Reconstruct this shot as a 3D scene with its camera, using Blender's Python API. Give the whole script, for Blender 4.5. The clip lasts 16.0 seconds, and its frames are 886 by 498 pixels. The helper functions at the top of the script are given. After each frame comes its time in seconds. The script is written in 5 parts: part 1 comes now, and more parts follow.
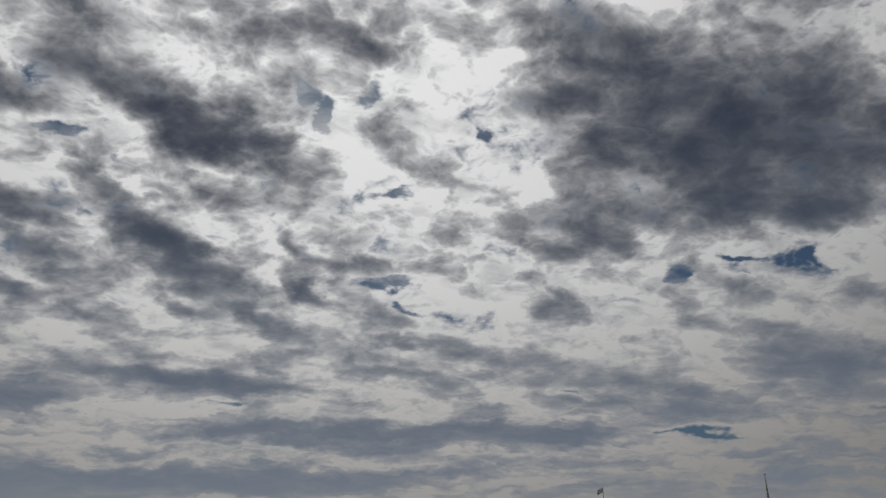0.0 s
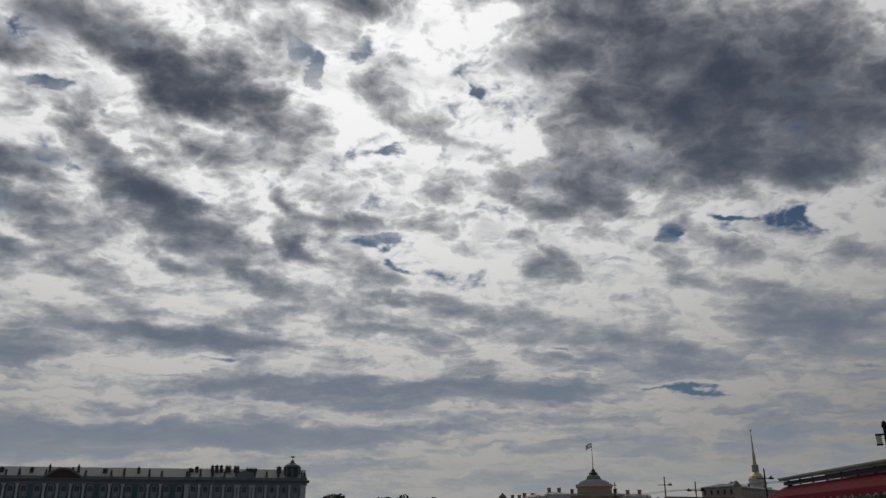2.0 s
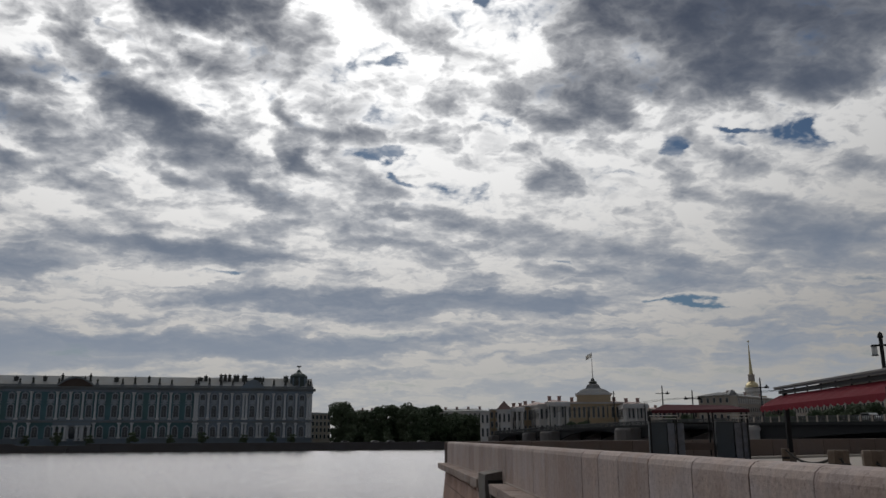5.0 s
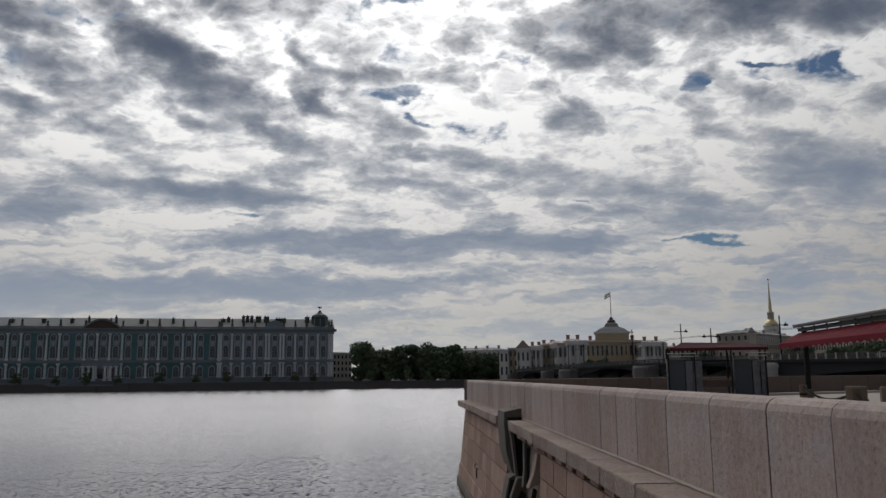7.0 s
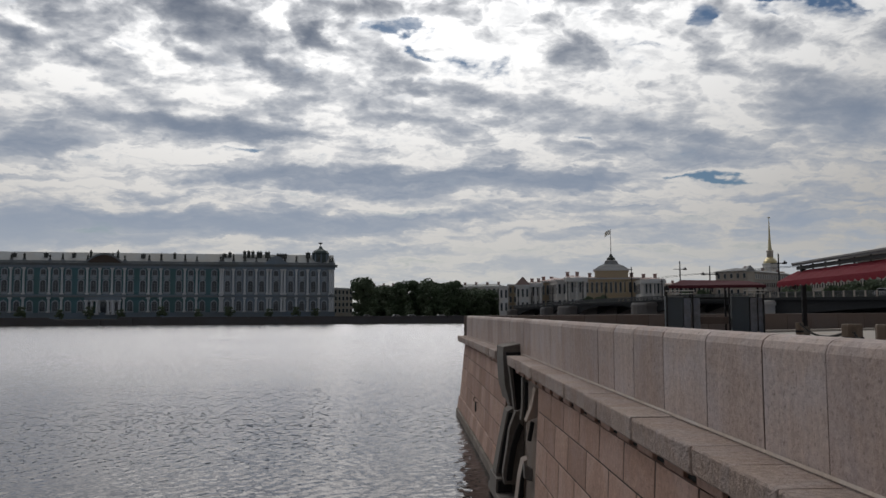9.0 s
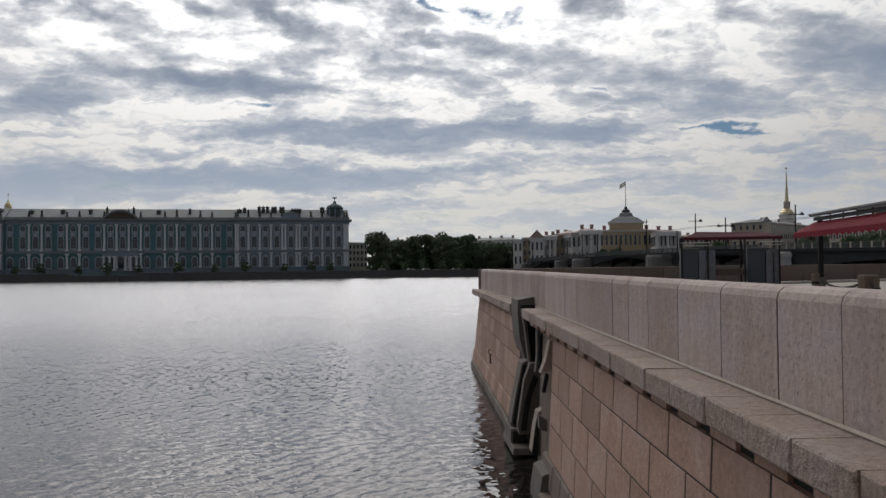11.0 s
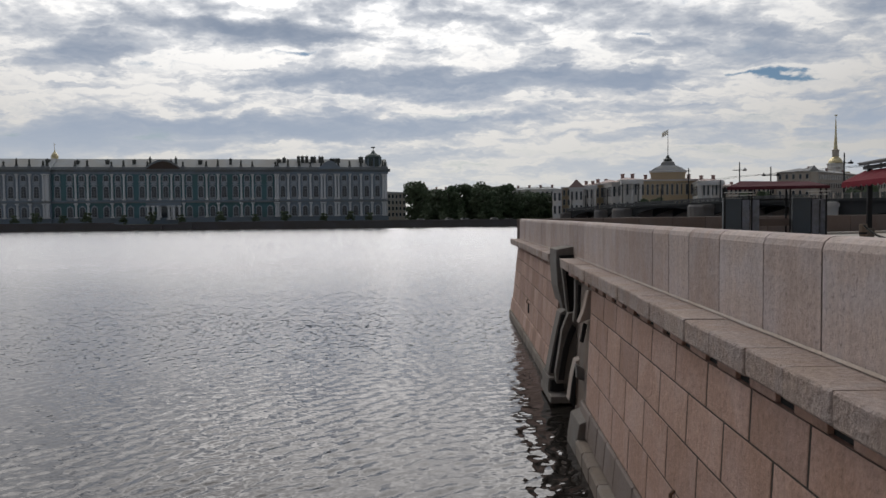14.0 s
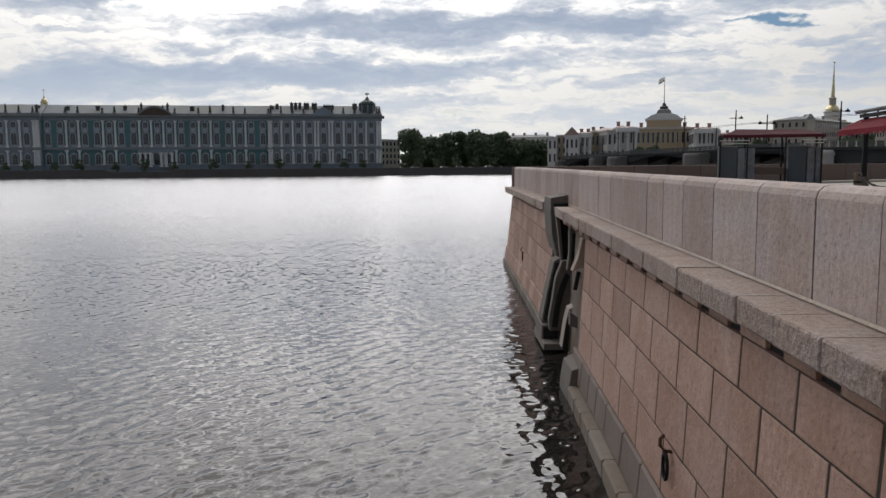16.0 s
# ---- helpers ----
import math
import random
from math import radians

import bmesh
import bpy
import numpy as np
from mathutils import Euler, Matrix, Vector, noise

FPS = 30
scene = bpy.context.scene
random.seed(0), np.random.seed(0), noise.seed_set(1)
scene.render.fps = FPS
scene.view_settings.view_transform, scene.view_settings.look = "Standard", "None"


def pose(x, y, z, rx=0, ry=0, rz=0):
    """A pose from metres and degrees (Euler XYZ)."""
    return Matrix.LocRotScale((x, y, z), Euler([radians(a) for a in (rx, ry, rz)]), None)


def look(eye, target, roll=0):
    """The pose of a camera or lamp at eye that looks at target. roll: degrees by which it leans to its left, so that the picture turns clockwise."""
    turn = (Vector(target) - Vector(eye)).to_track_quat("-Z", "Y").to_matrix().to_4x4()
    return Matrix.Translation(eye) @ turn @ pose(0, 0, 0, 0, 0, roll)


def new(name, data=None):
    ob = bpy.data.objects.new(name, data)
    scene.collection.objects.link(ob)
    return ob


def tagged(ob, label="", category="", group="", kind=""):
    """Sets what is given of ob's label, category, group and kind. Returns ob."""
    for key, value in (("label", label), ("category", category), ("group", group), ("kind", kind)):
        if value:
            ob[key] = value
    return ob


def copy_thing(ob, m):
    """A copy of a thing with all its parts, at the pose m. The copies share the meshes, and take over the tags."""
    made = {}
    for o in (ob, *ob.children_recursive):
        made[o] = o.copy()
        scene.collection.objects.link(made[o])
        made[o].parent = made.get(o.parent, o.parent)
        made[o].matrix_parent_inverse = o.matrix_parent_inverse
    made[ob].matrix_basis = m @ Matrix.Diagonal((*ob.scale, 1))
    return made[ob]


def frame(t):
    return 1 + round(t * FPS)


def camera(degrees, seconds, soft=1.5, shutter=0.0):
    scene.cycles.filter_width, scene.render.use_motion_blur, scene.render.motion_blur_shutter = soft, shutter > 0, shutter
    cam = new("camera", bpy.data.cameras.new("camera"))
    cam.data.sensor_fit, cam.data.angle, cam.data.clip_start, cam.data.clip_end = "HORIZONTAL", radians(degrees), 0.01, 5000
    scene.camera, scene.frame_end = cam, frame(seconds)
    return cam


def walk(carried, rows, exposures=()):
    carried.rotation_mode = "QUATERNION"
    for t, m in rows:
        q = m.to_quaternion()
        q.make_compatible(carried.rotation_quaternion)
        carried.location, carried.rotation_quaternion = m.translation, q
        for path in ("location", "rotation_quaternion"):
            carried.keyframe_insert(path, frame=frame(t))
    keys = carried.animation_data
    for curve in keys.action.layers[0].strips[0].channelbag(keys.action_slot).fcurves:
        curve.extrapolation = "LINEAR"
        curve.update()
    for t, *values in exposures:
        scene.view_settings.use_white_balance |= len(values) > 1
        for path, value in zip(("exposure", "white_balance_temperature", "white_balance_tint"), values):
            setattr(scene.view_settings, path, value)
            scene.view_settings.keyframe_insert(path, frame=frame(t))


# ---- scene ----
# The camera turns on the spot, held out over a quay's edge, 4.75 m above the river.
cam = camera(57.96, 16.0)


def aim(yaw, pitch, roll):
    return pose(0, 0, 4.75, 0, 0, yaw) @ pose(0, 0, 0, 90 + pitch) @ pose(0, 0, 0, 0, 0, roll)


PATH = [
    (0.0, aim(-4.55, 22.49, -0.40)),
    (0.5, aim(-4.67, 22.00, -0.28)),
    (1.0, aim(-4.81, 21.29, -0.15)),
    (1.5, aim(-5.04, 20.51, -0.23)),
    (2.0, aim(-5.14, 19.47, -0.32)),
    (2.5, aim(-5.04, 18.30, -0.28)),
    (3.0, aim(-5.10, 17.25, -0.34)),
    (3.5, aim(-5.29, 16.30, -0.30)),
    (4.0, aim(-5.33, 15.25, -0.21)),
    (6.5, aim(-3.79, 10.17, -0.41)),
    (7.0, aim(-3.52, 9.03, -0.51)),
    (7.5, aim(-3.21, 8.23, -1.05)),
    (8.0, aim(-3.29, 7.40, -0.80)),
    (8.5, aim(-3.64, 5.88, -0.07)),
    (9.0, aim(-3.45, 4.49, -0.20)),
    (11.5, aim(-2.26, 0.33, -0.53)),
    (12.0, aim(-2.12, -0.67, -0.39)),
    (12.5, aim(-1.53, -1.42, -0.46)),
    (13.0, aim(-0.80, -1.76, -0.62)),
    (13.5, aim(-0.14, -1.96, -0.65)),
    (14.0, aim(0.37, -2.39, -0.52)),
    (14.5, aim(0.68, -3.30, -0.54)),
    (15.0, aim(0.89, -4.65, -0.70)),
    (15.5, aim(0.53, -5.73, -0.57)),
    (16.0, aim(0.00, -6.11, -0.39)),]
EXPOSURE = [(0.0, -1.20), (2.5, -0.82), (4.2, -0.66), (6.5, -0.50), (9.0, -0.26), (12.0, 0.0), (14.0, 0.04), (16.0, 0.34)]
walk(cam, PATH, EXPOSURE)

# ---- sky and sun ----
SUN_AZ, SUN_EL = -6.0, 44.0
sun_dir = Vector((math.sin(radians(SUN_AZ)) * math.cos(radians(SUN_EL)), math.cos(radians(SUN_AZ)) * math.cos(radians(SUN_EL)), math.sin(radians(SUN_EL))))


class Nodes:
    """Short hand for building node trees."""

    def __init__(self, tree):
        self.tree, self.n, self.l = tree, tree.nodes, tree.links

    def put(self, socket, value):
        if isinstance(value, bpy.types.NodeSocket):
            self.l.new(value, socket)
        elif value is not None:
            socket.default_value = value

    def math(self, op, a, b=None, c=None, clamp=False):
        k = self.n.new("ShaderNodeMath")
        k.operation, k.use_clamp = op, clamp
        for i, v in enumerate((a, b, c)):
            self.put(k.inputs[i], v)
        return k.outputs[0]

    def vec(self, op, a, b=None, out=0):
        k = self.n.new("ShaderNodeVectorMath")
        k.operation = op
        self.put(k.inputs[0], a)
        self.put(k.inputs[1], b)
        return k.outputs[out]

    def comb(self, x, y, z):
        k = self.n.new("ShaderNodeCombineXYZ")
        for i, v in enumerate((x, y, z)):
            self.put(k.inputs[i], v)
        return k.outputs[0]

    def noise(self, vector, scale, detail=5.0, rough=0.55, distort=0.0, out="Fac"):
        k = self.n.new("ShaderNodeTexNoise")
        self.put(k.inputs["Vector"], vector)
        for key, v in (("Scale", scale), ("Detail", detail), ("Roughness", rough), ("Distortion", distort)):
            self.put(k.inputs[key], v)
        return k.outputs[out]

    def ramp(self, value, a, b, c=0.0, d=1.0, kind="SMOOTHSTEP"):
        k = self.n.new("ShaderNodeMapRange")
        k.interpolation_type, k.clamp = kind, True
        for i, v in enumerate((value, a, b, c, d)):
            self.put(k.inputs[i], v)
        return k.outputs[0]

    def mix(self, fac, a, b, blend="MIX"):
        k = self.n.new("ShaderNodeMix")
        k.data_type, k.blend_type = "RGBA", blend
        self.put(k.inputs["Factor"], fac)
        self.put(k.inputs[6], a)
        self.put(k.inputs[7], b)
        return k.outputs[2]


# Cloud banks over the far shore: across, up, half width, half height, lean in degrees, weight.
BANKS = [
    (0.546, 0.63, 0.298, 0.125, 2, 1.3), (0.499, 0.493, 0.28, 0.034, 0, 0.6), (0.325, 0.784, 0.148, 0.065, -15, 0.75), (0.23, 0.666, 0.059, 0.04, -9, 0.6), (-0.301, 0.624, 0.158, 0.045, -28, 1.25),
    (-0.201, 0.568, 0.111, 0.03, -7, 0.7), (-0.219, 0.766, 0.069, 0.044, -21, 0.75), (-0.084, 0.752, 0.088, 0.031, -32, 0.7), (-0.459, 0.733, 0.062, 0.045, -31, 0.7), (-0.508, 0.653, 0.056, 0.032, -9, 0.6),
    (-0.299, 0.423, 0.149, 0.027, -37, 1.15), (-0.468, 0.476, 0.07, 0.022, -20, 0.75), (-0.456, 0.407, 0.074, 0.019, -29, 0.75), (0.258, 0.455, 0.124, 0.054, 10, 0.8), (-0.102, 0.416, 0.059, 0.017, -42, 0.8),
    (-0.094, 0.344, 0.042, 0.013, -40, 0.75),
]
# Long flat streaks nearer the horizon.
STREAKS = [
    (-0.462, 0.348, 0.047, 0.018, -15, 0.8), (-0.247, 0.322, 0.036, 0.016, -24, 0.7), (-0.164, 0.308, 0.055, 0.016, -18, 0.75), (-0.379, 0.33, 0.039, 0.013, -9, 0.55), (-0.241, 0.235, 0.161, 0.013, -5, 1.0),
    (-0.421, 0.217, 0.06, 0.021, 1, 0.9), (0.032, 0.279, 0.066, 0.009, 1, 0.6), (0.011, 0.238, 0.05, 0.009, 1, 0.6), (0.019, 0.167, 0.205, 0.018, 0, 1.0), (0.389, 0.208, 0.098, 0.028, 1, 0.85),
    (0.253, 0.166, 0.051, 0.013, 0, 0.8), (0.589, 0.266, 0.111, 0.046, 1, 0.7), (-0.26, 0.111, 0.213, 0.012, -4, 0.9), (0.25, 0.335, 0.045, 0.02, -9, 0.5),
    (-0.45, 0.1, 0.2, 0.02, 1, 1.2), (-0.05, 0.113, 0.14, 0.014, 1, 1.0),
]
# Places where the sheet is thin and bright.
BREAKS = [
    (-0.051, 0.555, 0.06, 0.075, 2, -0.52), (-0.201, 0.657, 0.061, 0.018, -37, -0.42), (-0.345, 0.492, 0.064, 0.014, -30, -0.42), (0.19, 0.523, 0.045, 0.053, 2, -0.42), (-0.478, 0.531, 0.069, 0.017, -12, -0.42),
    (-0.267, 0.28, 0.184, 0.012, -2, -0.49), (0.129, 0.336, 0.09, 0.022, -9, -0.35), (-0.168, 0.443, 0.048, 0.023, -40, -0.42), (-0.385, 0.163, 0.132, 0.017, 0, -0.35), (0.061, 0.63, 0.05, 0.057, 2, -0.28),
    (0.357, 0.325, 0.086, 0.017, 1, -0.32),
]
# Gaps of blue sky.
GAPS = [
    (-0.462, 0.585, 0.073, 0.018, -2, -1.0), (-0.366, 0.529, 0.056, 0.012, -22, -0.95), (-0.258, 0.482, 0.026, 0.009, -35, -0.7), (-0.128, 0.655, 0.04, 0.021, -47, -1.0), (-0.085, 0.616, 0.018, 0.022, 2, -1.0),
    (-0.038, 0.656, 0.028, 0.022, 31, -1.0), (0.014, 0.495, 0.035, 0.01, 2, -0.8), (0.142, 0.602, 0.013, 0.011, 2, -0.7), (0.009, 0.358, 0.056, 0.012, -1, -1.0), (0.043, 0.323, 0.031, 0.007, -12, -0.85),
    (0.416, 0.393, 0.038, 0.019, -23, -1.05), (0.491, 0.414, 0.04, 0.007, -7, -0.7), (0.59, 0.419, 0.017, 0.012, 1, -0.5), (0.243, 0.228, 0.021, 0.007, 1, -0.85), (0.399, 0.172, 0.059, 0.005, 0, -0.7),
    (-0.169, 0.206, 0.062, 0.005, 5, -0.7),
]

world = bpy.data.worlds.new("cloudy_sky")
scene.world = world
world.use_nodes = True
world.node_tree.nodes.clear()
N = Nodes(world.node_tree)
way = N.n.new("ShaderNodeTexCoord").outputs["Generated"]
split = N.n.new("ShaderNodeSeparateXYZ")
N.l.new(way, split.inputs[0])
wx, wy, wz = split.outputs
front = N.math("MAXIMUM", wy, 0.05)
up = N.math("DIVIDE", wz, front)
plane = N.comb(N.math("DIVIDE", wx, front), up, 0.0)
lift = N.math("ADD", N.math("ABSOLUTE", wz), 0.30)
roof = N.comb(N.math("DIVIDE", wx, lift), N.math("DIVIDE", wy, lift), 0.0)
thin = N.ramp(up, 0.0, 0.6, 0.12, 1.0, "LINEAR")
coarse = N.vec("SUBTRACT", N.noise(roof, 2.6, 3.0, 0.5, 0.0, "Color"), (0.5, 0.5, 0.5))
ragged = N.vec("SUBTRACT", N.noise(roof, 9.0, 5.0, 0.55, 0.0, "Color"), (0.5, 0.5, 0.5))
shift = N.vec("ADD", N.vec("MULTIPLY", coarse, (0.07, 0.07, 0.0)), N.vec("MULTIPLY", ragged, (0.12, 0.11, 0.0)))
plane = N.vec("ADD", plane, N.vec("MULTIPLY", shift, N.comb(1.0, thin, 0.0)))
lanes = N.n.new("ShaderNodeMapping")
lanes.inputs["Rotation"].default_value, lanes.inputs["Scale"].default_value = (0, 0, radians(-28)), (0.80, 1.05, 1.0)
N.l.new(roof, lanes.inputs["Vector"])
wisp = N.vec("ADD", lanes.outputs[0], N.vec("MULTIPLY", ragged, (0.07, 0.07, 0.0)))
flat = N.ramp(up, 0.12, 0.36, 1.0, 0.0)
bands = N.vec("ADD", N.vec("MULTIPLY", plane, (6.5, 44.0, 0.0)), N.vec("MULTIPLY", ragged, (0.35, 0.5, 0.0)))


def layered(step, detail):
    """Billows overhead that turn into long flat bands near the horizon."""
    high_part = N.noise(N.vec("ADD", wisp, (step * 0.25, -step, 0.0)), 7.4, detail, 0.55, 0.0)
    low_part = N.noise(N.vec("ADD", bands, (0.0, step * 4.0, 3.0)), 1.0, detail * 0.6, 0.5, 0.0)
    return N.math("ADD", N.math("MULTIPLY", low_part, flat), N.math("MULTIPLY", high_part, N.math("SUBTRACT", 1.0, flat)))


billow = layered(0.0, 8.0)
sunward = layered(0.04, 6.0)
broad = N.noise(lanes.outputs[0], 3.0, 4.0, 0.5)
puffs = N.n.new("ShaderNodeTexVoronoi")
puffs.feature = "SMOOTH_F1"
N.l.new(wisp, puffs.inputs["Vector"])
for key, v in (("Scale", 6.5), ("Detail", 3.0), ("Roughness", 0.55), ("Smoothness", 0.35), ("Lacunarity", 2.3)):
    puffs.inputs[key].default_value = v
heads = N.n.new("ShaderNodeTexVoronoi")
heads.feature = "SMOOTH_F1"
N.l.new(N.vec("MULTIPLY", N.vec("ADD", way, N.vec("MULTIPLY", ragged, (0.06, 0.06, 0.05))), (1.0, 1.0, 1.5)), heads.inputs["Vector"])
for key, v in (("Scale", 13.0), ("Detail", 3.0), ("Roughness", 0.6), ("Smoothness", 0.3), ("Lacunarity", 2.2)):
    heads.inputs[key].default_value = v
tufts = N.math("MULTIPLY", N.math("MULTIPLY_ADD", heads.outputs["Distance"], -1.5, 1.62), N.ramp(wz, 0.10, 0.40, 0.30, 0.95))
relief = N.math("MULTIPLY_ADD", N.math("SUBTRACT", billow, sunward), -2.6, 1.0)
depth = N.math("ADD", N.math("MULTIPLY_ADD", billow, 2.4, -1.2), N.math("MULTIPLY_ADD", broad, 1.9, -0.95))
depth = N.math("ADD", N.math("ADD", depth, tufts), N.math("MULTIPLY_ADD", puffs.outputs["Distance"], -1.1, 1.18))
depth = N.math("ADD", depth, N.math("MULTIPLY", flat, N.math("MULTIPLY_ADD", billow, 1.5, -0.75)))
veil = N.math("ADD", N.math("MULTIPLY_ADD", billow, 4.2, -2.1), N.math("MULTIPLY_ADD", tufts, 1.1, 0.95))
for bx, by, rw, rh, lean, weight in BANKS + STREAKS + BREAKS + GAPS:
    m = N.n.new("ShaderNodeMapping")
    m.vector_type = "TEXTURE"
    m.inputs["Location"].default_value = (bx, by, 0)
    m.inputs["Rotation"].default_value = (0, 0, radians(lean))
    grow = 1.55 if weight > 0 else 1.45
    m.inputs["Scale"].default_value = (rw * grow, rh * grow, 1)
    N.l.new(plane, m.inputs["Vector"])
    away = N.vec("LENGTH", m.outputs[0], None, 1)
    if (bx, by, rw, rh, lean, weight) not in GAPS:
        depth = N.math("ADD", depth, N.ramp(away, 0.0, 1.0, weight * (1.9 if weight > 0 else 1.2), 0.0))
    else:
        veil = N.math("ADD", veil, N.ramp(away, 0.0, 1.0, weight * 1.7, 0.0))
        depth = N.math("ADD", depth, N.ramp(away, 0.0, 1.8, -0.5, 0.0))
cover = N.math("MAXIMUM", N.ramp(veil, -0.45, 0.55), N.ramp(billow, 0.42, 0.66, 0.0, 0.5))
clear = N.math("EXPONENT", N.math("MULTIPLY", N.math("MAXIMUM", N.math("ADD", depth, 0.30), 0.0), -1.2))
clear = N.math("MULTIPLY", clear, N.math("MAXIMUM", relief, 0.3), clamp=True)
glow = N.math("POWER", N.math("MAXIMUM", N.vec("DOT_PRODUCT", way, tuple(sun_dir), 1), 0.0), 2.8)
lit = N.math("MULTIPLY_ADD", glow, 1.68, 0.20)
bright = N.vec("MULTIPLY", N.comb(lit, lit, lit), N.mix(N.ramp(wz, 0.03, 0.42), (0.70, 0.68, 0.655, 1), (0.985, 0.985, 0.985, 1)))
dull = N.mix(N.ramp(wz, 0.05, 0.5), (0.29, 0.355, 0.465, 1), (0.066, 0.087, 0.138, 1))
dull = N.vec("MULTIPLY", dull, N.comb(*[N.ramp(wy, -0.3, 0.6, 0.95, 1.0)] * 3))
cloud = N.mix(clear, dull, bright)
sky = N.n.new("ShaderNodeTexSky")
sky.sky_type, sky.sun_disc = "NISHITA", False
sky.sun_elevation, sky.sun_rotation = radians(SUN_EL), radians(SUN_AZ)
blue = N.vec("MULTIPLY", sky.outputs[0], (0.026, 0.034, 0.042))
heaven = N.mix(cover, blue, cloud)
haze = N.ramp(wz, 0.0, 0.15, 0.50, 0.0)
dim = N.ramp(wy, -0.4, 0.8, 0.75, 1.0)
heaven = N.mix(haze, heaven, N.vec("MULTIPLY", N.comb(dim, dim, dim), (0.68, 0.69, 0.675)))
back = N.n.new("ShaderNodeBackground")
N.l.new(heaven, back.inputs["Color"])
back.inputs["Strength"].default_value = 1.0
N.l.new(back.outputs[0], N.n.new("ShaderNodeOutputWorld").inputs[0])

sun = new("sun", bpy.data.lights.new("sun", "SUN"))
sun.data.energy, sun.data.angle, sun.data.color = 0.7, radians(60), (1.0, 0.95, 0.88)
sun.matrix_world = look(sun_dir * 60, (0, 0, 0))


# ---- materials ----
def surface(name, colour, rough=0.7, grain=8.0, spread=0.25, stain=0.6, stain_spread=0.25, bump=0.15, depth=0.01, metal=0.0, per_piece=0.0, streak=0.0, speck=0.0):
    """A weathered surface: fine grain, broad stains, relief, and a shade of its own for each piece."""
    m = bpy.data.materials.new(name)
    m.use_nodes = True
    k = Nodes(m.node_tree)
    shader = k.n["Principled BSDF"]
    spot = k.n.new("ShaderNodeTexCoord").outputs["Object"]
    if per_piece:
        rnd = k.n.new("ShaderNodeObjectInfo").outputs["Random"]
        spot = k.vec("ADD", spot, k.comb(k.math("MULTIPLY", rnd, 37.0), k.math("MULTIPLY", rnd, 91.0), 0.0))
    fine = k.noise(spot, grain, 6.0, 0.65)
    wide = k.noise(spot, stain, 4.0, 0.6, 0.4)
    value = k.math("ADD", k.math("MULTIPLY_ADD", fine, 2 * spread, 1 - spread), k.math("MULTIPLY_ADD", wide, 2 * stain_spread, -stain_spread))
    if streak:
        runs = k.noise(k.vec("MULTIPLY", spot, (3.0, 3.0, 0.2)), 3.0, 5.0, 0.6)
        value = k.math("ADD", value, k.math("MULTIPLY_ADD", runs, 2 * streak, -streak))
    if speck:
        dots = k.ramp(k.noise(spot, grain * 1.7, 2.0, 0.5), 0.58, 0.70, 0.0, -speck)
        value = k.math("ADD", value, dots)
    if per_piece:
        value = k.math("MULTIPLY", value, k.math("MULTIPLY_ADD", rnd, 2 * per_piece, 1 - per_piece))
    shade = k.ramp(rnd, 0.0, 1.0, 0.0, 1.0, "LINEAR") if per_piece else None
    tint = k.mix(k.ramp(wide, 0.35, 0.7), (colour[0] * 1.04, colour[1], colour[2] * 0.95, 1), (colour[0] * 0.96, colour[1], colour[2] * 1.05, 1))
    if per_piece:
        tint = k.vec("MULTIPLY", tint, k.mix(shade, (1.03, 0.99, 0.97, 1), (0.98, 1.0, 1.02, 1)))
    k.l.new(k.vec("MULTIPLY", tint, k.comb(value, value, value)), shader.inputs["Base Color"])
    k.l.new(k.math("MULTIPLY_ADD", fine, 0.2, rough - 0.1, clamp=True), shader.inputs["Roughness"])
    shader.inputs["Metallic"].default_value = metal
    if bump:
        b = k.n.new("ShaderNodeBump")
        b.inputs["Strength"].default_value, b.inputs["Distance"].default_value = bump, depth
        k.l.new(k.math("ADD", fine, k.math("MULTIPLY", wide, 0.5)), b.inputs["Height"])
        k.l.new(b.outputs[0], shader.inputs["Normal"])
    return m


GRANITE = surface("pink_granite", (0.44, 0.285, 0.225), 0.8, 13, 0.40, 1.1, 0.36, 0.9, 0.022, per_piece=0.2, streak=0.14, speck=0.2)
PARAPET = surface("grey_pink_granite", (0.425, 0.348, 0.32), 0.8, 17, 0.40, 1.6, 0.24, 0.8, 0.014, per_piece=0.15, streak=0.27, speck=0.3)
LEDGE = surface("rough_grey_granite", (0.42, 0.335, 0.295), 0.85, 17, 0.60, 1.8, 0.30, 1.0, 0.05, per_piece=0.12, streak=0.10, speck=0.2)
PLINTH = surface("brown_grey_plinth", (0.20, 0.165, 0.135), 0.8, 9, 0.25, 1.2, 0.3, 0.7, 0.02, per_piece=0.15, streak=0.2)
WET = surface("wet_dark_granite", (0.165, 0.125, 0.105), 0.7, 10, 0.3, 0.8, 0.45, 0.6, 0.02, per_piece=0.2)
MORTAR = surface("dark_joint", (0.05, 0.038, 0.031), 0.9, 12, 0.3)
LIME = surface("pale_mortar", (0.52, 0.45, 0.40), 0.9, 20, 0.3, 2.0, 0.3)
OLDSTONE = surface("grey_weathered_stone", (0.155, 0.137, 0.122), 0.8, 9, 0.25, 1.2, 0.3, 0.7, 0.02, streak=0.2, speck=0.12)
NICHE = surface("smooth_pale_stone", (0.36, 0.29, 0.245), 0.8, 6, 0.12, 1.0, 0.2, 0.3, 0.02, streak=0.1)
BROWNSTONE = surface("brown_weathered_granite", (0.15, 0.115, 0.09), 0.85, 12, 0.3, 1.5, 0.3, 0.6, 0.015, streak=0.2)
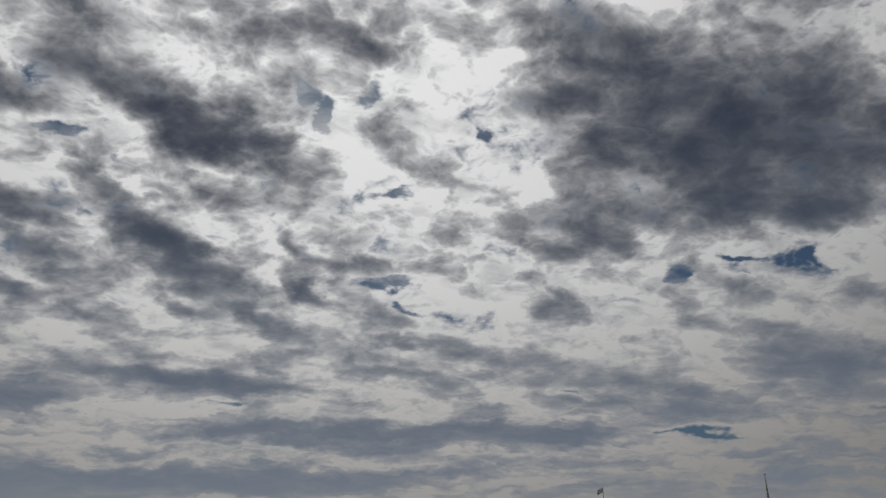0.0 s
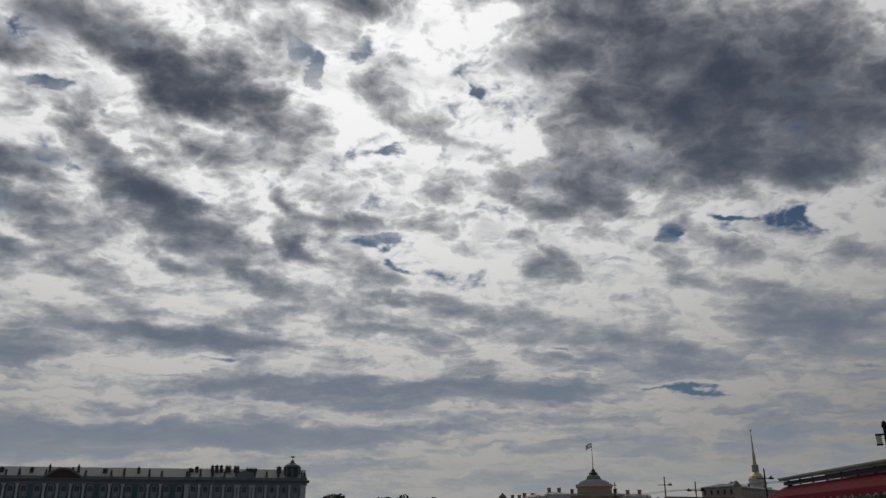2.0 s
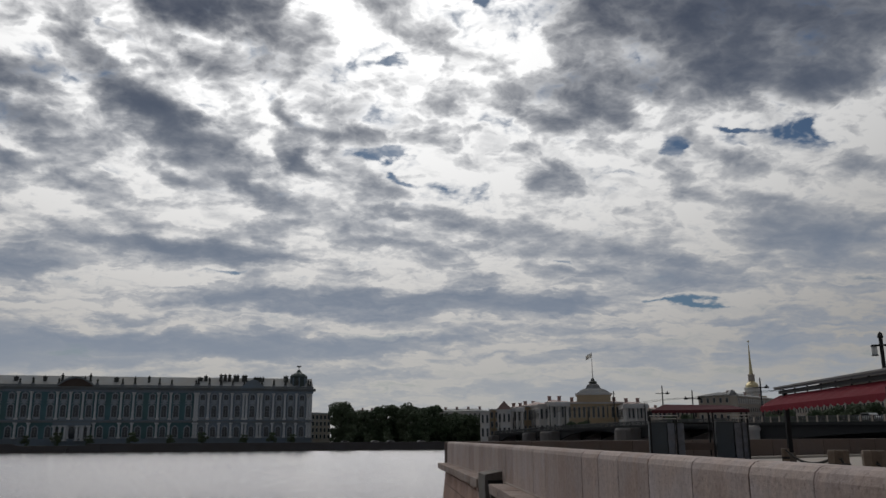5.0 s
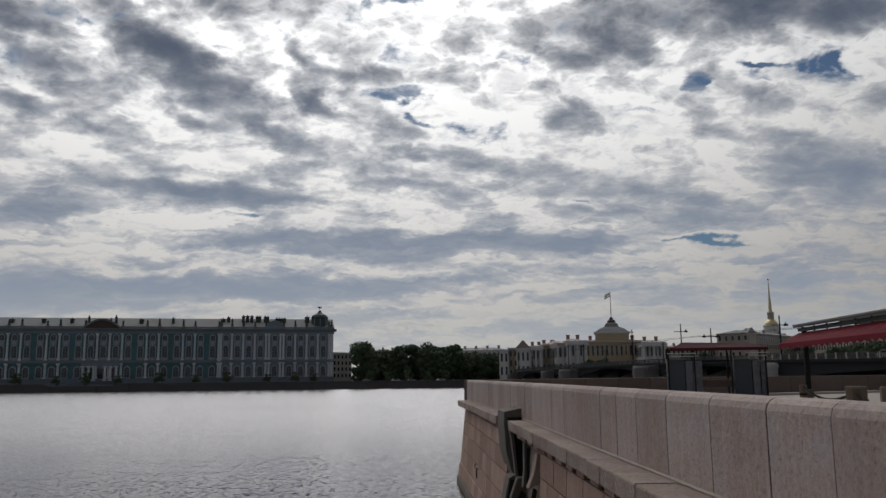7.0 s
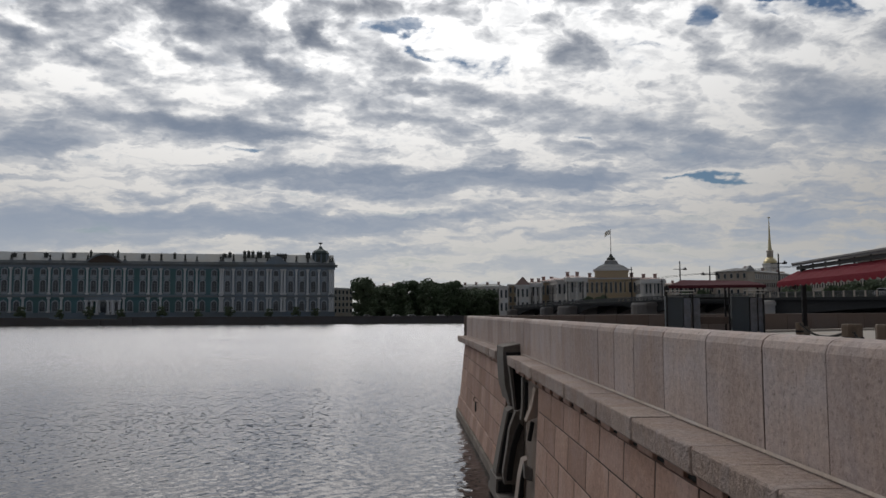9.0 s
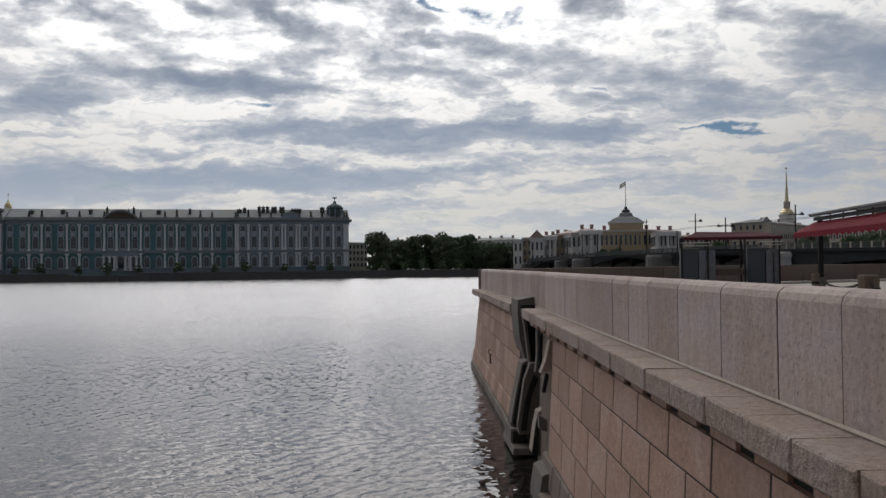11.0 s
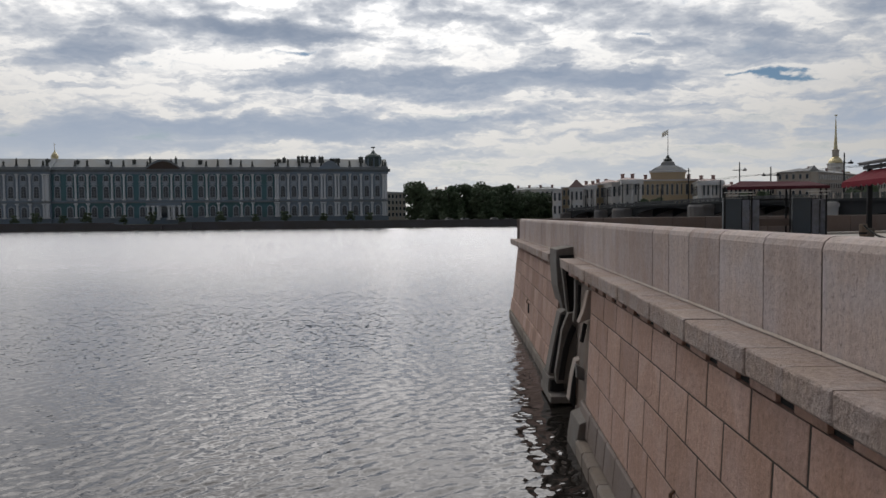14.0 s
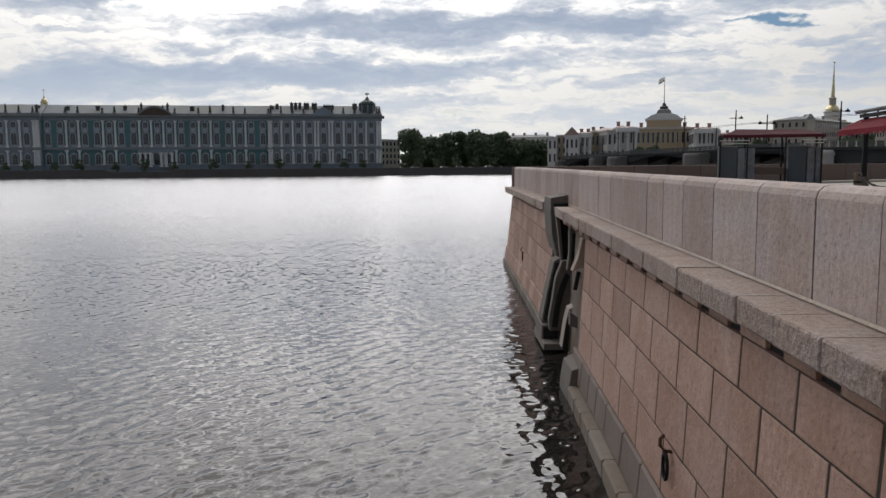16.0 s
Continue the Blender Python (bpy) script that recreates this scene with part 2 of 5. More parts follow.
DARKSHEET = surface("dark_sheet", (0.06, 0.06, 0.065), 0.5, 3, 0.15)
# Near-black: painted shade under the ledge and on the bracket; also chain iron.
SHADE_AND_CHAIN = surface("shade_and_chain_black", (0.016, 0.015, 0.014), 0.9, 9, 0.4)
PAVING = surface("quay_paving", (0.40, 0.36, 0.32), 0.85, 5, 0.15, 0.3, 0.15)
IRON = surface("black_iron", (0.018, 0.018, 0.02), 0.5, 20, 0.3, metal=0.6)
RUST = surface("worn_iron", (0.09, 0.05, 0.03), 0.6, 25, 0.4, 4, 0.3, metal=0.5)
# Brown granite darkened to carry the far parapet's shade; also colours the kiosk counter.
SHADOWWALL = surface("shaded_brown_granite", (0.15, 0.115, 0.10), 0.8, 6, 0.2, 0.5, 0.2, per_piece=0.1)
RED = surface("red_canvas", (0.27, 0.012, 0.034), 0.8, 6, 0.1, 0.7, 0.15)
DARKRED = surface("dark_red_roof", (0.075, 0.010, 0.018), 0.9, 6, 0.15, 0.7, 0.15)
TIN = surface("grey_sheet_roof", (0.22, 0.225, 0.23), 0.75, 3, 0.1, 0.3, 0.2)
CABINET = surface("blue_grey_panel", (0.065, 0.08, 0.095), 0.6, 4, 0.08, 0.8, 0.12)
POSTER = surface("mottled_panel", (0.17, 0.18, 0.21), 0.5, 4.5, 0.8, 1.5, 0.3)
WHITE = surface("white_paint", (0.72, 0.72, 0.70), 0.5, 5, 0.05, 0.6, 0.08)
GREEN = surface("teal_render", (0.08, 0.17, 0.187), 0.85, 1.2, 0.15, 0.08, 0.22, 0.0, streak=0.15)
TRIM = surface("cream_stucco", (0.27, 0.29, 0.31), 0.85, 1.5, 0.15, 0.15, 0.15, 0.0)
SHAFT = surface("white_column_stucco", (0.62, 0.65, 0.69), 0.85, 1.5, 0.12, 0.15, 0.12, 0.0)
FRAMES = surface("window_stucco", (0.34, 0.38, 0.43), 0.85, 1.5, 0.15, 0.15, 0.15, 0.0)
GREYTRIM = surface("grey_stucco", (0.205, 0.25, 0.30), 0.85, 1.2, 0.15, 0.12, 0.2, 0.0)
DULLTRIM = surface("dark_cornice", (0.20, 0.22, 0.235), 0.85, 1.2, 0.2, 0.12, 0.2, 0.0)
BRONZE = surface("dark_bronze", (0.055, 0.06, 0.055), 0.6, 2, 0.3, metal=0.3)
ROOFTIN = surface("pale_tin_roof", (0.31, 0.32, 0.32), 0.8, 0.6, 0.12, 0.1, 0.15, 0.0, metal=0.0)
BRICKRED = surface("brown_pediment", (0.085, 0.062, 0.05), 0.8, 1.0, 0.3, 0.2, 0.3, 0.0)
COPPER = surface("green_copper", (0.06, 0.085, 0.08), 0.6, 0.8, 0.25, 0.3, 0.2, 0.0)
GOLD = surface("gilded_metal", (0.62, 0.54, 0.34), 0.45, 1.0, 0.15, 0.3, 0.1, 0.0, metal=0.9)
YELLOW = surface("yellow_render", (0.52, 0.42, 0.28), 0.85, 1.0, 0.12, 0.1, 0.15, 0.0, streak=0.1)
CREAM = surface("cream_render", (0.52, 0.47, 0.41), 0.85, 1.0, 0.12, 0.1, 0.15, 0.0)
GREYWALL = surface("grey_render", (0.42, 0.37, 0.325), 0.85, 1.0, 0.12, 0.1, 0.15, 0.0)
PALE = surface("pale_grey_stone", (0.66, 0.65, 0.64), 0.85, 1.0, 0.1, 0.15, 0.15, 0.0)
PINKROOF = surface("faded_red_roof", (0.36, 0.25, 0.23), 0.6, 0.6, 0.15, 0.1, 0.2, 0.0)
PIER = surface("grey_pier_granite", (0.17, 0.16, 0.155), 0.85, 1.0, 0.15, 0.3, 0.2)
STEEL = surface("dark_bridge_steel", (0.010, 0.012, 0.015), 0.9, 1.0, 0.2, 0.2, 0.2, 0.0)
RAILING = surface("painted_grey_railing", (0.07, 0.075, 0.08), 0.6, 2.0, 0.2)
LAND = surface("far_ground", (0.10, 0.10, 0.085), 0.9, 0.5, 0.2, 0.05, 0.2, 0.0)
FARQUAY = surface("far_quay_granite", (0.085, 0.08, 0.082), 0.8, 0.7, 0.2, 0.12, 0.3, 0.0)
BARK = surface("bark", (0.06, 0.05, 0.04), 0.9, 3, 0.3)
LEAF = surface("summer_leaves", (0.08, 0.115, 0.06), 0.7, 0.6, 0.35, 0.12, 0.35, 0.0)
DEEPLEAF = surface("dark_leaves", (0.055, 0.088, 0.04), 0.7, 0.6, 0.35, 0.12, 0.35, 0.0)
TEALBUS = surface("teal_enamel", (0.05, 0.25, 0.30), 0.35, 2, 0.05)


def glassy(name, colour, rough=0.12):
    m = bpy.data.materials.new(name)
    m.use_nodes = True
    s = m.node_tree.nodes["Principled BSDF"]
    s.inputs["Base Color"].default_value, s.inputs["Roughness"].default_value = (*colour, 1), rough
    return m


PANE = glassy("dark_window_glass", (0.028, 0.036, 0.048))
LAMPGLASS = glassy("milky_lamp_glass", (0.55, 0.57, 0.58), 0.25)
CARGLASS = glassy("car_glass", (0.015, 0.018, 0.02), 0.05)


def water_surface():
    m = bpy.data.materials.new("river_water")
    m.use_nodes = True
    k = Nodes(m.node_tree)
    s = k.n["Principled BSDF"]
    spot = k.n.new("ShaderNodeTexCoord").outputs["Object"]
    s.inputs["Base Color"].default_value = (0.017, 0.015, 0.013, 1)
    s.inputs["IOR"].default_value = 1.42
    turned = k.n.new("ShaderNodeMapping")
    turned.inputs["Rotation"].default_value, turned.inputs["Scale"].default_value = (0, 0, radians(-40)), (0.6, 1.0, 1.0)
    k.l.new(spot, turned.inputs["Vector"])
    flow = turned.outputs[0]
    away = k.vec("LENGTH", spot, None, 1)
    calm = k.ramp(k.noise(k.vec("MULTIPLY", spot, (0.35, 1.0, 1.0)), 0.05, 3.0, 0.5), 0.35, 0.65, 0.6, 1.0)
    calm = k.math("MULTIPLY", calm, k.ramp(away, 11.0, 40.0, 0.34, 1.0))
    facet = k.vec("SUBTRACT", k.noise(flow, 7.5, 2.0, 0.5, 0.6, "Color"), (0.5, 0.5, 0.5))
    facet = k.vec("MULTIPLY", facet, k.comb(k.math("MULTIPLY", calm, 0.42), k.math("MULTIPLY", calm, 0.62), 0.0))
    shape = k.n.new("ShaderNodeNewGeometry").outputs["Normal"]
    lean = k.ramp(away, 10.0, 80.0, 0.0, -0.10)
    tilt = k.vec("NORMALIZE", k.vec("ADD", k.vec("ADD", shape, facet), k.comb(0.0, lean, 0.0)))
    rough = k.ramp(away, 14.0, 90.0, 0.02, 0.22)
    gloss = k.n.new("ShaderNodeBsdfGlossy")
    gloss.inputs["Color"].default_value = (0.95, 0.94, 0.96, 1)
    sheen = k.n.new("ShaderNodeFresnel")
    sheen.inputs["IOR"].default_value = 1.33
    for node in (s, gloss, sheen):
        k.l.new(tilt, node.inputs["Normal"])
    k.l.new(rough, gloss.inputs["Roughness"])
    s.inputs["Specular IOR Level"].default_value = 0.0
    blend = k.n.new("ShaderNodeMixShader")
    k.l.new(k.math("MULTIPLY", sheen.outputs[0], k.math("MULTIPLY_ADD", sheen.outputs[0], 0.5, 1.12), clamp=True), blend.inputs[0])
    k.l.new(s.outputs[0], blend.inputs[1])
    k.l.new(gloss.outputs[0], blend.inputs[2])
    k.l.new(blend.outputs[0], k.n["Material Output"].inputs["Surface"])
    return m


WATER = water_surface()


# ---- building blocks ----
def mesh_of(name, bm, material):
    me = bpy.data.meshes.new(name)
    bm.normal_update()
    bm.to_mesh(me)
    bm.free()
    me.materials.append(material)
    return me


def part(name, bm, material, parent=None, label="", m=None):
    """A bmesh as one mesh object under a thing or a part."""
    ob = new(name, mesh_of(name, bm, material))
    ob.parent = parent
    if m is not None:
        ob.matrix_basis = m
    return tagged(ob, label) if label else ob


def again(name, me, parent, m):
    ob = new(name, me)
    ob.parent, ob.matrix_basis = parent, m
    return ob


def base(name, m, label, category, group="", kind=""):
    ob = new(name)
    ob.matrix_basis = m
    return tagged(ob, label, category, group, kind)


def add_box(bm, x0, x1, y0, y1, z0, z1, bevel=0.0):
    vs = [bm.verts.new((x, y, z)) for x in (x0, x1) for y in (y0, y1) for z in (z0, z1)]
    fs = [bm.faces.new([vs[i] for i in q]) for q in ((0, 1, 3, 2), (4, 6, 7, 5), (0, 4, 5, 1), (2, 3, 7, 6), (0, 2, 6, 4), (1, 5, 7, 3))]
    if bevel:
        edges = list({e for f in fs for e in f.edges})
        bmesh.ops.bevel(bm, geom=edges, offset=bevel, segments=2, profile=0.5, affect="EDGES")
    return bm


def box(x0, x1, y0, y1, z0, z1, bevel=0.0):
    return add_box(bmesh.new(), x0, x1, y0, y1, z0, z1, bevel)


def add_lathe(bm, profile, sides=12, x=0.0, y=0.0, half=False):
    """A turned shape from (radius, height) pairs."""
    rings = []
    for r, z in profile:
        rings.append([bm.verts.new((x + r * math.cos(2 * math.pi * i / sides), y + r * math.sin(2 * math.pi * i / sides), z)) for i in range(sides)])
    for a, b in zip(rings, rings[1:]):
        for i in range(sides):
            j = (i + 1) % sides
            bm.faces.new((a[i], a[j], b[j], b[i]))
    bm.faces.new(rings[0][::-1])
    bm.faces.new(rings[-1])
    return bm


def lathe(profile, sides=12):
    return add_lathe(bmesh.new(), profile, sides)


def add_prism(bm, outline, y0, y1):
    """An outline of (x, z) pairs pushed from y0 to y1."""
    a = [bm.verts.new((x, y0, z)) for x, z in outline]
    b = [bm.verts.new((x, y1, z)) for x, z in outline]
    n = len(outline)
    bm.faces.new(a)
    bm.faces.new(b[::-1])
    for i in range(n):
        j = (i + 1) % n
        bm.faces.new((a[j], a[i], b[i], b[j]))
    return bm


def prism(outline, y0, y1):
    bm = add_prism(bmesh.new(), outline, y0, y1)
    bmesh.ops.recalc_face_normals(bm, faces=bm.faces)
    return bm


def add_tube(bm, points, radius, sides=6):
    rings = []
    for i, p in enumerate(points):
        p = Vector(p)
        d = (Vector(points[min(i + 1, len(points) - 1)]) - Vector(points[max(i - 1, 0)])).normalized()
        s = d.orthogonal().normalized()
        t = d.cross(s)
        rings.append([bm.verts.new(p + radius * (math.cos(2 * math.pi * k / sides) * s + math.sin(2 * math.pi * k / sides) * t)) for k in range(sides)])
    for a, b in zip(rings, rings[1:]):
        best = min(range(sides), key=lambda o: (a[0].co - b[o].co).length)
        for k in range(sides):
            j = (k + 1) % sides
            bm.faces.new((a[k], a[j], b[(j + best) % sides], b[(k + best) % sides]))
    bm.faces.new(rings[0][::-1])
    bm.faces.new(rings[-1])
    return bm


def polar(az, dist, z=0.0):
    return Vector((dist * math.sin(radians(az)), dist * math.cos(radians(az)), z))


def high(el, dist):
    """World height of what is seen at that elevation and distance."""
    return 4.75 + dist * math.tan(radians(el))


rnd = random.Random(7)


# ---- river, far land, quay ground ----
river = base("water", Matrix.Identity(4), "grey rippled river water under a cloudy sky", "river", kind="structure")


def river_sheet():
    """The river's surface: crossing wave trains, long ones to the far bank, short ones only where they still show."""
    r = np.random.RandomState(4)
    az = np.radians(np.linspace(-42, 24, 500))
    dist = np.concatenate([3.0 * 1.03 ** np.arange(36), 8.7 * 1.005 ** np.arange(420), 8.7 * 1.005 ** 420 * 1.02 ** np.arange(125)])
    gap = np.where(dist < 8.7, 0.03, np.where(dist < 8.7 * 1.005 ** 420, 0.005, 0.02))[:, None]
    A, R = np.meshgrid(az, dist)
    x, y = R * np.sin(A), R * np.cos(A)
    z = np.zeros_like(x)
    for _ in range(70):
        length = 0.13 * 4.6 ** r.rand()
        d = math.radians(-50) + r.normal(0, 0.62)
        k = 2 * math.pi / length
        wander = 0.9 * np.sin(0.21 * x * r.rand() + 0.17 * y * r.rand() + 6 * r.rand())
        fade = np.clip(1.6 - R * gap * 2.4 / length, 0, 1)
        z += fade * 0.0024 * length ** 0.85 * np.sin(k * (x * math.sin(d) + y * math.cos(d)) + wander * 2 + 6.28 * r.rand())
    patch = 0.75 + 0.35 * np.sin(0.05 * x + 0.11 * y + 1.0) * np.sin(0.09 * x - 0.045 * y + 2.0)
    z *= patch
    n, m = x.shape
    verts = np.stack([x, y, z], -1).reshape(-1, 3)
    i = np.arange(n * m).reshape(n, m)
    quads = np.stack([i[:-1, :-1], i[:-1, 1:], i[1:, 1:], i[1:, :-1]], -1).reshape(-1, 4)
    me = bpy.data.meshes.new("surface")
    me.from_pydata(verts.tolist(), [], quads.tolist())
    me.polygons.foreach_set("use_smooth", [True] * len(me.polygons))
    me.materials.append(WATER)
    return me


again("surface", river_sheet(), river, pose(0, 0, 0))
part("deep_water", box(-3000, 3000, -200, 460, -3, -0.12), WATER, river)

SLOPE = 0.17  # the far bank runs back towards the east
NORM = math.hypot(1, SLOPE)
BANK_Y = 328.0


def bank(x):
    return BANK_Y + SLOPE * x


bm = bmesh.new()
edge = [(-2500, bank(-2500) + 1.2), (600, bank(600) + 1.2), (2500, bank(2500) + 1.2), (2500, 4500), (-2500, 4500)]
top = [bm.verts.new((x, y, 2.3)) for x, y in edge]
low = [bm.verts.new((x, y, -3)) for x, y in edge]
bm.faces.new(top)
for i in range(5):
    j = (i + 1) % 5
    bm.faces.new((top[j], top[i], low[i], low[j]))
bmesh.ops.recalc_face_normals(bm, faces=bm.faces)
tagged(part("ground", bm, LAND), "dark far shore with road and lawns", "ground", kind="structure")

# Far quay: local x to the left along the bank, local y towards the river.
turn = Matrix(((-1 / NORM, SLOPE / NORM, 0, 0), (-SLOPE / NORM, -1 / NORM, 0, 0), (0, 0, 1, 0), (0, 0, 0, 1)))
far_quay = base("far_embankment", Matrix.Translation((0, bank(0), 0)) @ turn, "dark granite river embankment below the palace", "embankment", kind="structure")
part("retaining_wall", box(-230, 260, -1.2, 0.0, -2, 2.35), FARQUAY, far_quay)
part("plinth", box(-230, 260, 0.0, 0.35, -2, 0.5), FARQUAY, far_quay)
coping = mesh_of("parapet_slab", box(-3.95, 3.95, -0.75, 0.12, 2.35, 3.15, 0.05), FARQUAY)
STAIR0, STAIR1 = 112.0, 122.5
for i in range(60):
    x = -226 + i * 8.0
    if not (STAIR0 - 8 < x < STAIR1 + 5):
        again("parapet_slab", coping, far_quay, pose(x, 0, 0))
stairs = base("landing_stairs", far_quay.matrix_basis.copy(), "granite landing with sloping side walls by the river", "stairs")
for a, b in ((STAIR0 - 11, STAIR0), (STAIR1 + 8, STAIR1)):
    part("side_wall", prism([(a, -0.5), (b, -0.5), (b, 1.0), (b + (a - b) * 0.25, 1.9), (a, 2.9)], 0.1, 1.0), FARQUAY, stairs)
for i in range(7):
    part("step", box(STAIR0 + 0.2, STAIR1 - 0.2, 0.3, 3.2 - i * 0.4, 0.1 + i * 0.3, 0.4 + i * 0.3), FARQUAY, stairs)

# The near quay: an even paved sheet that ends at the walls.
OUTER_Y, OUTER_X = [2.0, 4.2, 8.4, 11.5, 20.6, 30.0, 38.0], [2.35, 2.39, 2.49, 2.60, 2.86, 2.93, 2.95]
FACE_Y, FACE_X = [2.0, 5.0, 8.7, 13.6, 20.0, 27.0, 38.0], [2.77, 2.85, 2.95, 3.07, 3.28, 3.35, 3.37]


def outer(y):
    return float(np.interp(y, OUTER_Y, OUTER_X))


def face(y):
    return float(np.interp(y, FACE_Y, FACE_X))


def front(y, z):
    """The face of the battered river wall below the ledge."""
    worn = min(1.0, max(0.0, (y - 23.0) / 14.0)) ** 1.5
    return outer(y) + 0.16 - 0.05 * (3.4 - z) + worn * 0.055 * max(0.0, z)


QUAY_Z, TOP_Z, END_Y = 3.5, 4.565, 37.6
back_wall = [(3.4, END_Y), (12.0, 43.5), (27.0, 51.0), (45.0, 57.0), (90.0, 64.0), (220.0, 70.0)]
bm = bmesh.new()
ring = [(face(y) + 0.2, y) for y in (1.0, 8, 14, 20, 27, 37)] + [(x, y + 0.2) for x, y in back_wall] + [(220, -60), (-40, -60), (-40, -1.5), (1.5, -1.0)]
top = [bm.verts.new((x, y, QUAY_Z)) for x, y in ring]
low = [bm.verts.new((x, y, -3)) for x, y in ring]
bm.faces.new(top)
for i in range(len(ring)):
    j = (i + 1) % len(ring)
    bm.faces.new((top[j], top[i], low[i], low[j]))
bmesh.ops.recalc_face_normals(bm, faces=bm.faces)
bmesh.ops.triangulate(bm, faces=bm.faces)
tagged(part("pavement", bm, PAVING), "pale worn paving of the open quay", "pavement", kind="structure")


# ---- the palace ----
PX, PY = -26.3, 353.0
palace = base("palace", Matrix.Translation((PX, PY, 0)) @ turn, "long teal and white baroque palace with roof statues", "palace")
LEN = 172.0


def span(name, x0, x1, y0, y1, z0, z1, material, label="", bevel=0.0):
    return part(name, box(x0, x1, y0, y1, z0, z1, bevel), material, palace, label)


span("wall", 0.6, LEN, -60, 0, 2.3, 24.2, GREEN, "teal rendered wall")
WINGS = [(0.4, 48.8), (139.0, LEN)]
for a, b in WINGS:
    span("wall", a, b, 0, 1.4, 2.3, 24.2, GREYTRIM, "grey-green projecting wing")


def depth_at(x):
    return 1.4 if any(a <= x <= b for a, b in WINGS) else 0.0


for a, b, d in ((0.0, 48.9, 1.4), (48.9, 138.9, 0.0), (138.9, LEN, 1.4)):
    span("plinth", a, b, d, d + 0.4, 2.3, 4.9, GREYTRIM)
    span("string_course", a, b, d, d + 0.55, 11.2, 11.7, DULLTRIM)
    span("string_course", a, b, d, d + 0.35, 11.75, 12.3, GREYTRIM)
    span("frieze", a, b, d, d + 0.3, 23.2, 24.2, GREYTRIM)
    over = 0.9 if a == 0.0 else 0.0
    cornice = prism([(d, 24.2), (d + 0.6, 24.3), (d + 0.8, 24.8), (d + 1.3, 25.0), (d + 1.3, 25.35), (d - 1.0, 25.5)], a - over, b)
    cornice.transform(Matrix(((0, 1, 0, 0), (1, 0, 0, 0), (0, 0, 1, 0), (0, 0, 0, 1))))
    bmesh.ops.recalc_face_normals(cornice, faces=cornice.faces)
    part("cornice", cornice, DULLTRIM, palace, "dark stepped cornice")
    span("balustrade", a, b, d - 0.1, d + 0.35, 25.5, 26.2, DULLTRIM, "grey roof balustrade")
    roof_mesh = prism([(d - 0.4, 25.4), (d - 9.0, 30.2), (d - 22.0, 30.2), (d - 30.0, 25.4)], a, b)
    roof_mesh.transform(Matrix(((0, 1, 0, 0), (1, 0, 0, 0), (0, 0, 1, 0), (0, 0, 0, 1))))
    bmesh.ops.recalc_face_normals(roof_mesh, faces=roof_mesh.faces)
    part("roof", roof_mesh, ROOFTIN, palace, "pale sheet-metal roof")


def arched(w, h, rise, n=8):
    """An upright outline with an arched head."""
    pts = [(-w / 2, 0), (w / 2, 0), (w / 2, h - rise)]
    pts += [(w / 2 * math.cos(math.pi * i / n), h - rise + rise * math.sin(math.pi * i / n)) for i in range(1, n)]
    return pts + [(-w / 2, h - rise)]


def window_kind(w, h, rise, hood):
    frame_bm = prism(arched(w + 0.7, h + 0.45, rise + 0.1), 0.0, 0.16)
    if hood:
        add_prism(frame_bm, [(-w / 2 - 0.7, h + 0.55), (w / 2 + 0.7, h + 0.55), (0.9, h + 1.15), (0, h + 1.35), (-0.9, h + 1.15)], 0.0, 0.4)
    add_box(frame_bm, -w / 2 - 0.5, w / 2 + 0.5, 0.0, 0.35, -0.35, 0.0)
    add_box(frame_bm, -0.22, 0.22, 0.0, 0.38, h + 0.1, h + 0.75)
    for x in (-w / 2 - 0.5, w / 2 + 0.28):
        add_box(frame_bm, x, x + 0.22, 0.0, 0.3, -0.85, -0.35)
    add_box(frame_bm, -w / 2 - 0.2, w / 2 + 0.2, 0.0, 0.12, -1.0, -0.45)
    pane_bm = prism(arched(w, h, rise), 0.05, 0.20)
    bar_bm = box(-0.06, 0.06, 0.18, 0.26, 0.05, h - 0.1)
    for i in (1, 2, 3):
        add_box(bar_bm, -w / 2, w / 2, 0.18, 0.25, h * i / 4 - 0.05, h * i / 4 + 0.05)
    bmesh.ops.recalc_face_normals(frame_bm, faces=frame_bm.faces)
    return mesh_of("window", frame_bm, FRAMES), mesh_of("pane", pane_bm, PANE), mesh_of("glazing_bar", bar_bm, DULLTRIM)


KINDS = {"low": (window_kind(1.9, 4.0, 0.9, False), 5.5), "mid": (window_kind(1.9, 4.7, 0.9, True), 13.4), "top": (window_kind(1.7, 2.1, 0.35, False), 20.4)}


def put_window(x, kind):
    (fm, pm, gm), z = KINDS[kind]
    w = again("window", fm, palace, pose(x, depth_at(x) + 0.02, z))
    again("pane", pm, w, pose(0, 0, 0))
    again("glazing_bar", gm, w, pose(0, 0, 0))


east = [4.71, 9.43, 14.29, 19.12, 25.28, 31.24, 35.98, 40.69, 45.38]
middle = [50.9 + 4.77 * i for i in range(19)]
west = [144.4 + 4.9 * i for i in range(6)]
for i, x in enumerate(east + middle + west):
    low_ok = not (91 < x < 101)
    for kind in ("low", "mid", "top") if low_ok else ("mid", "top"):
        put_window(x, kind)

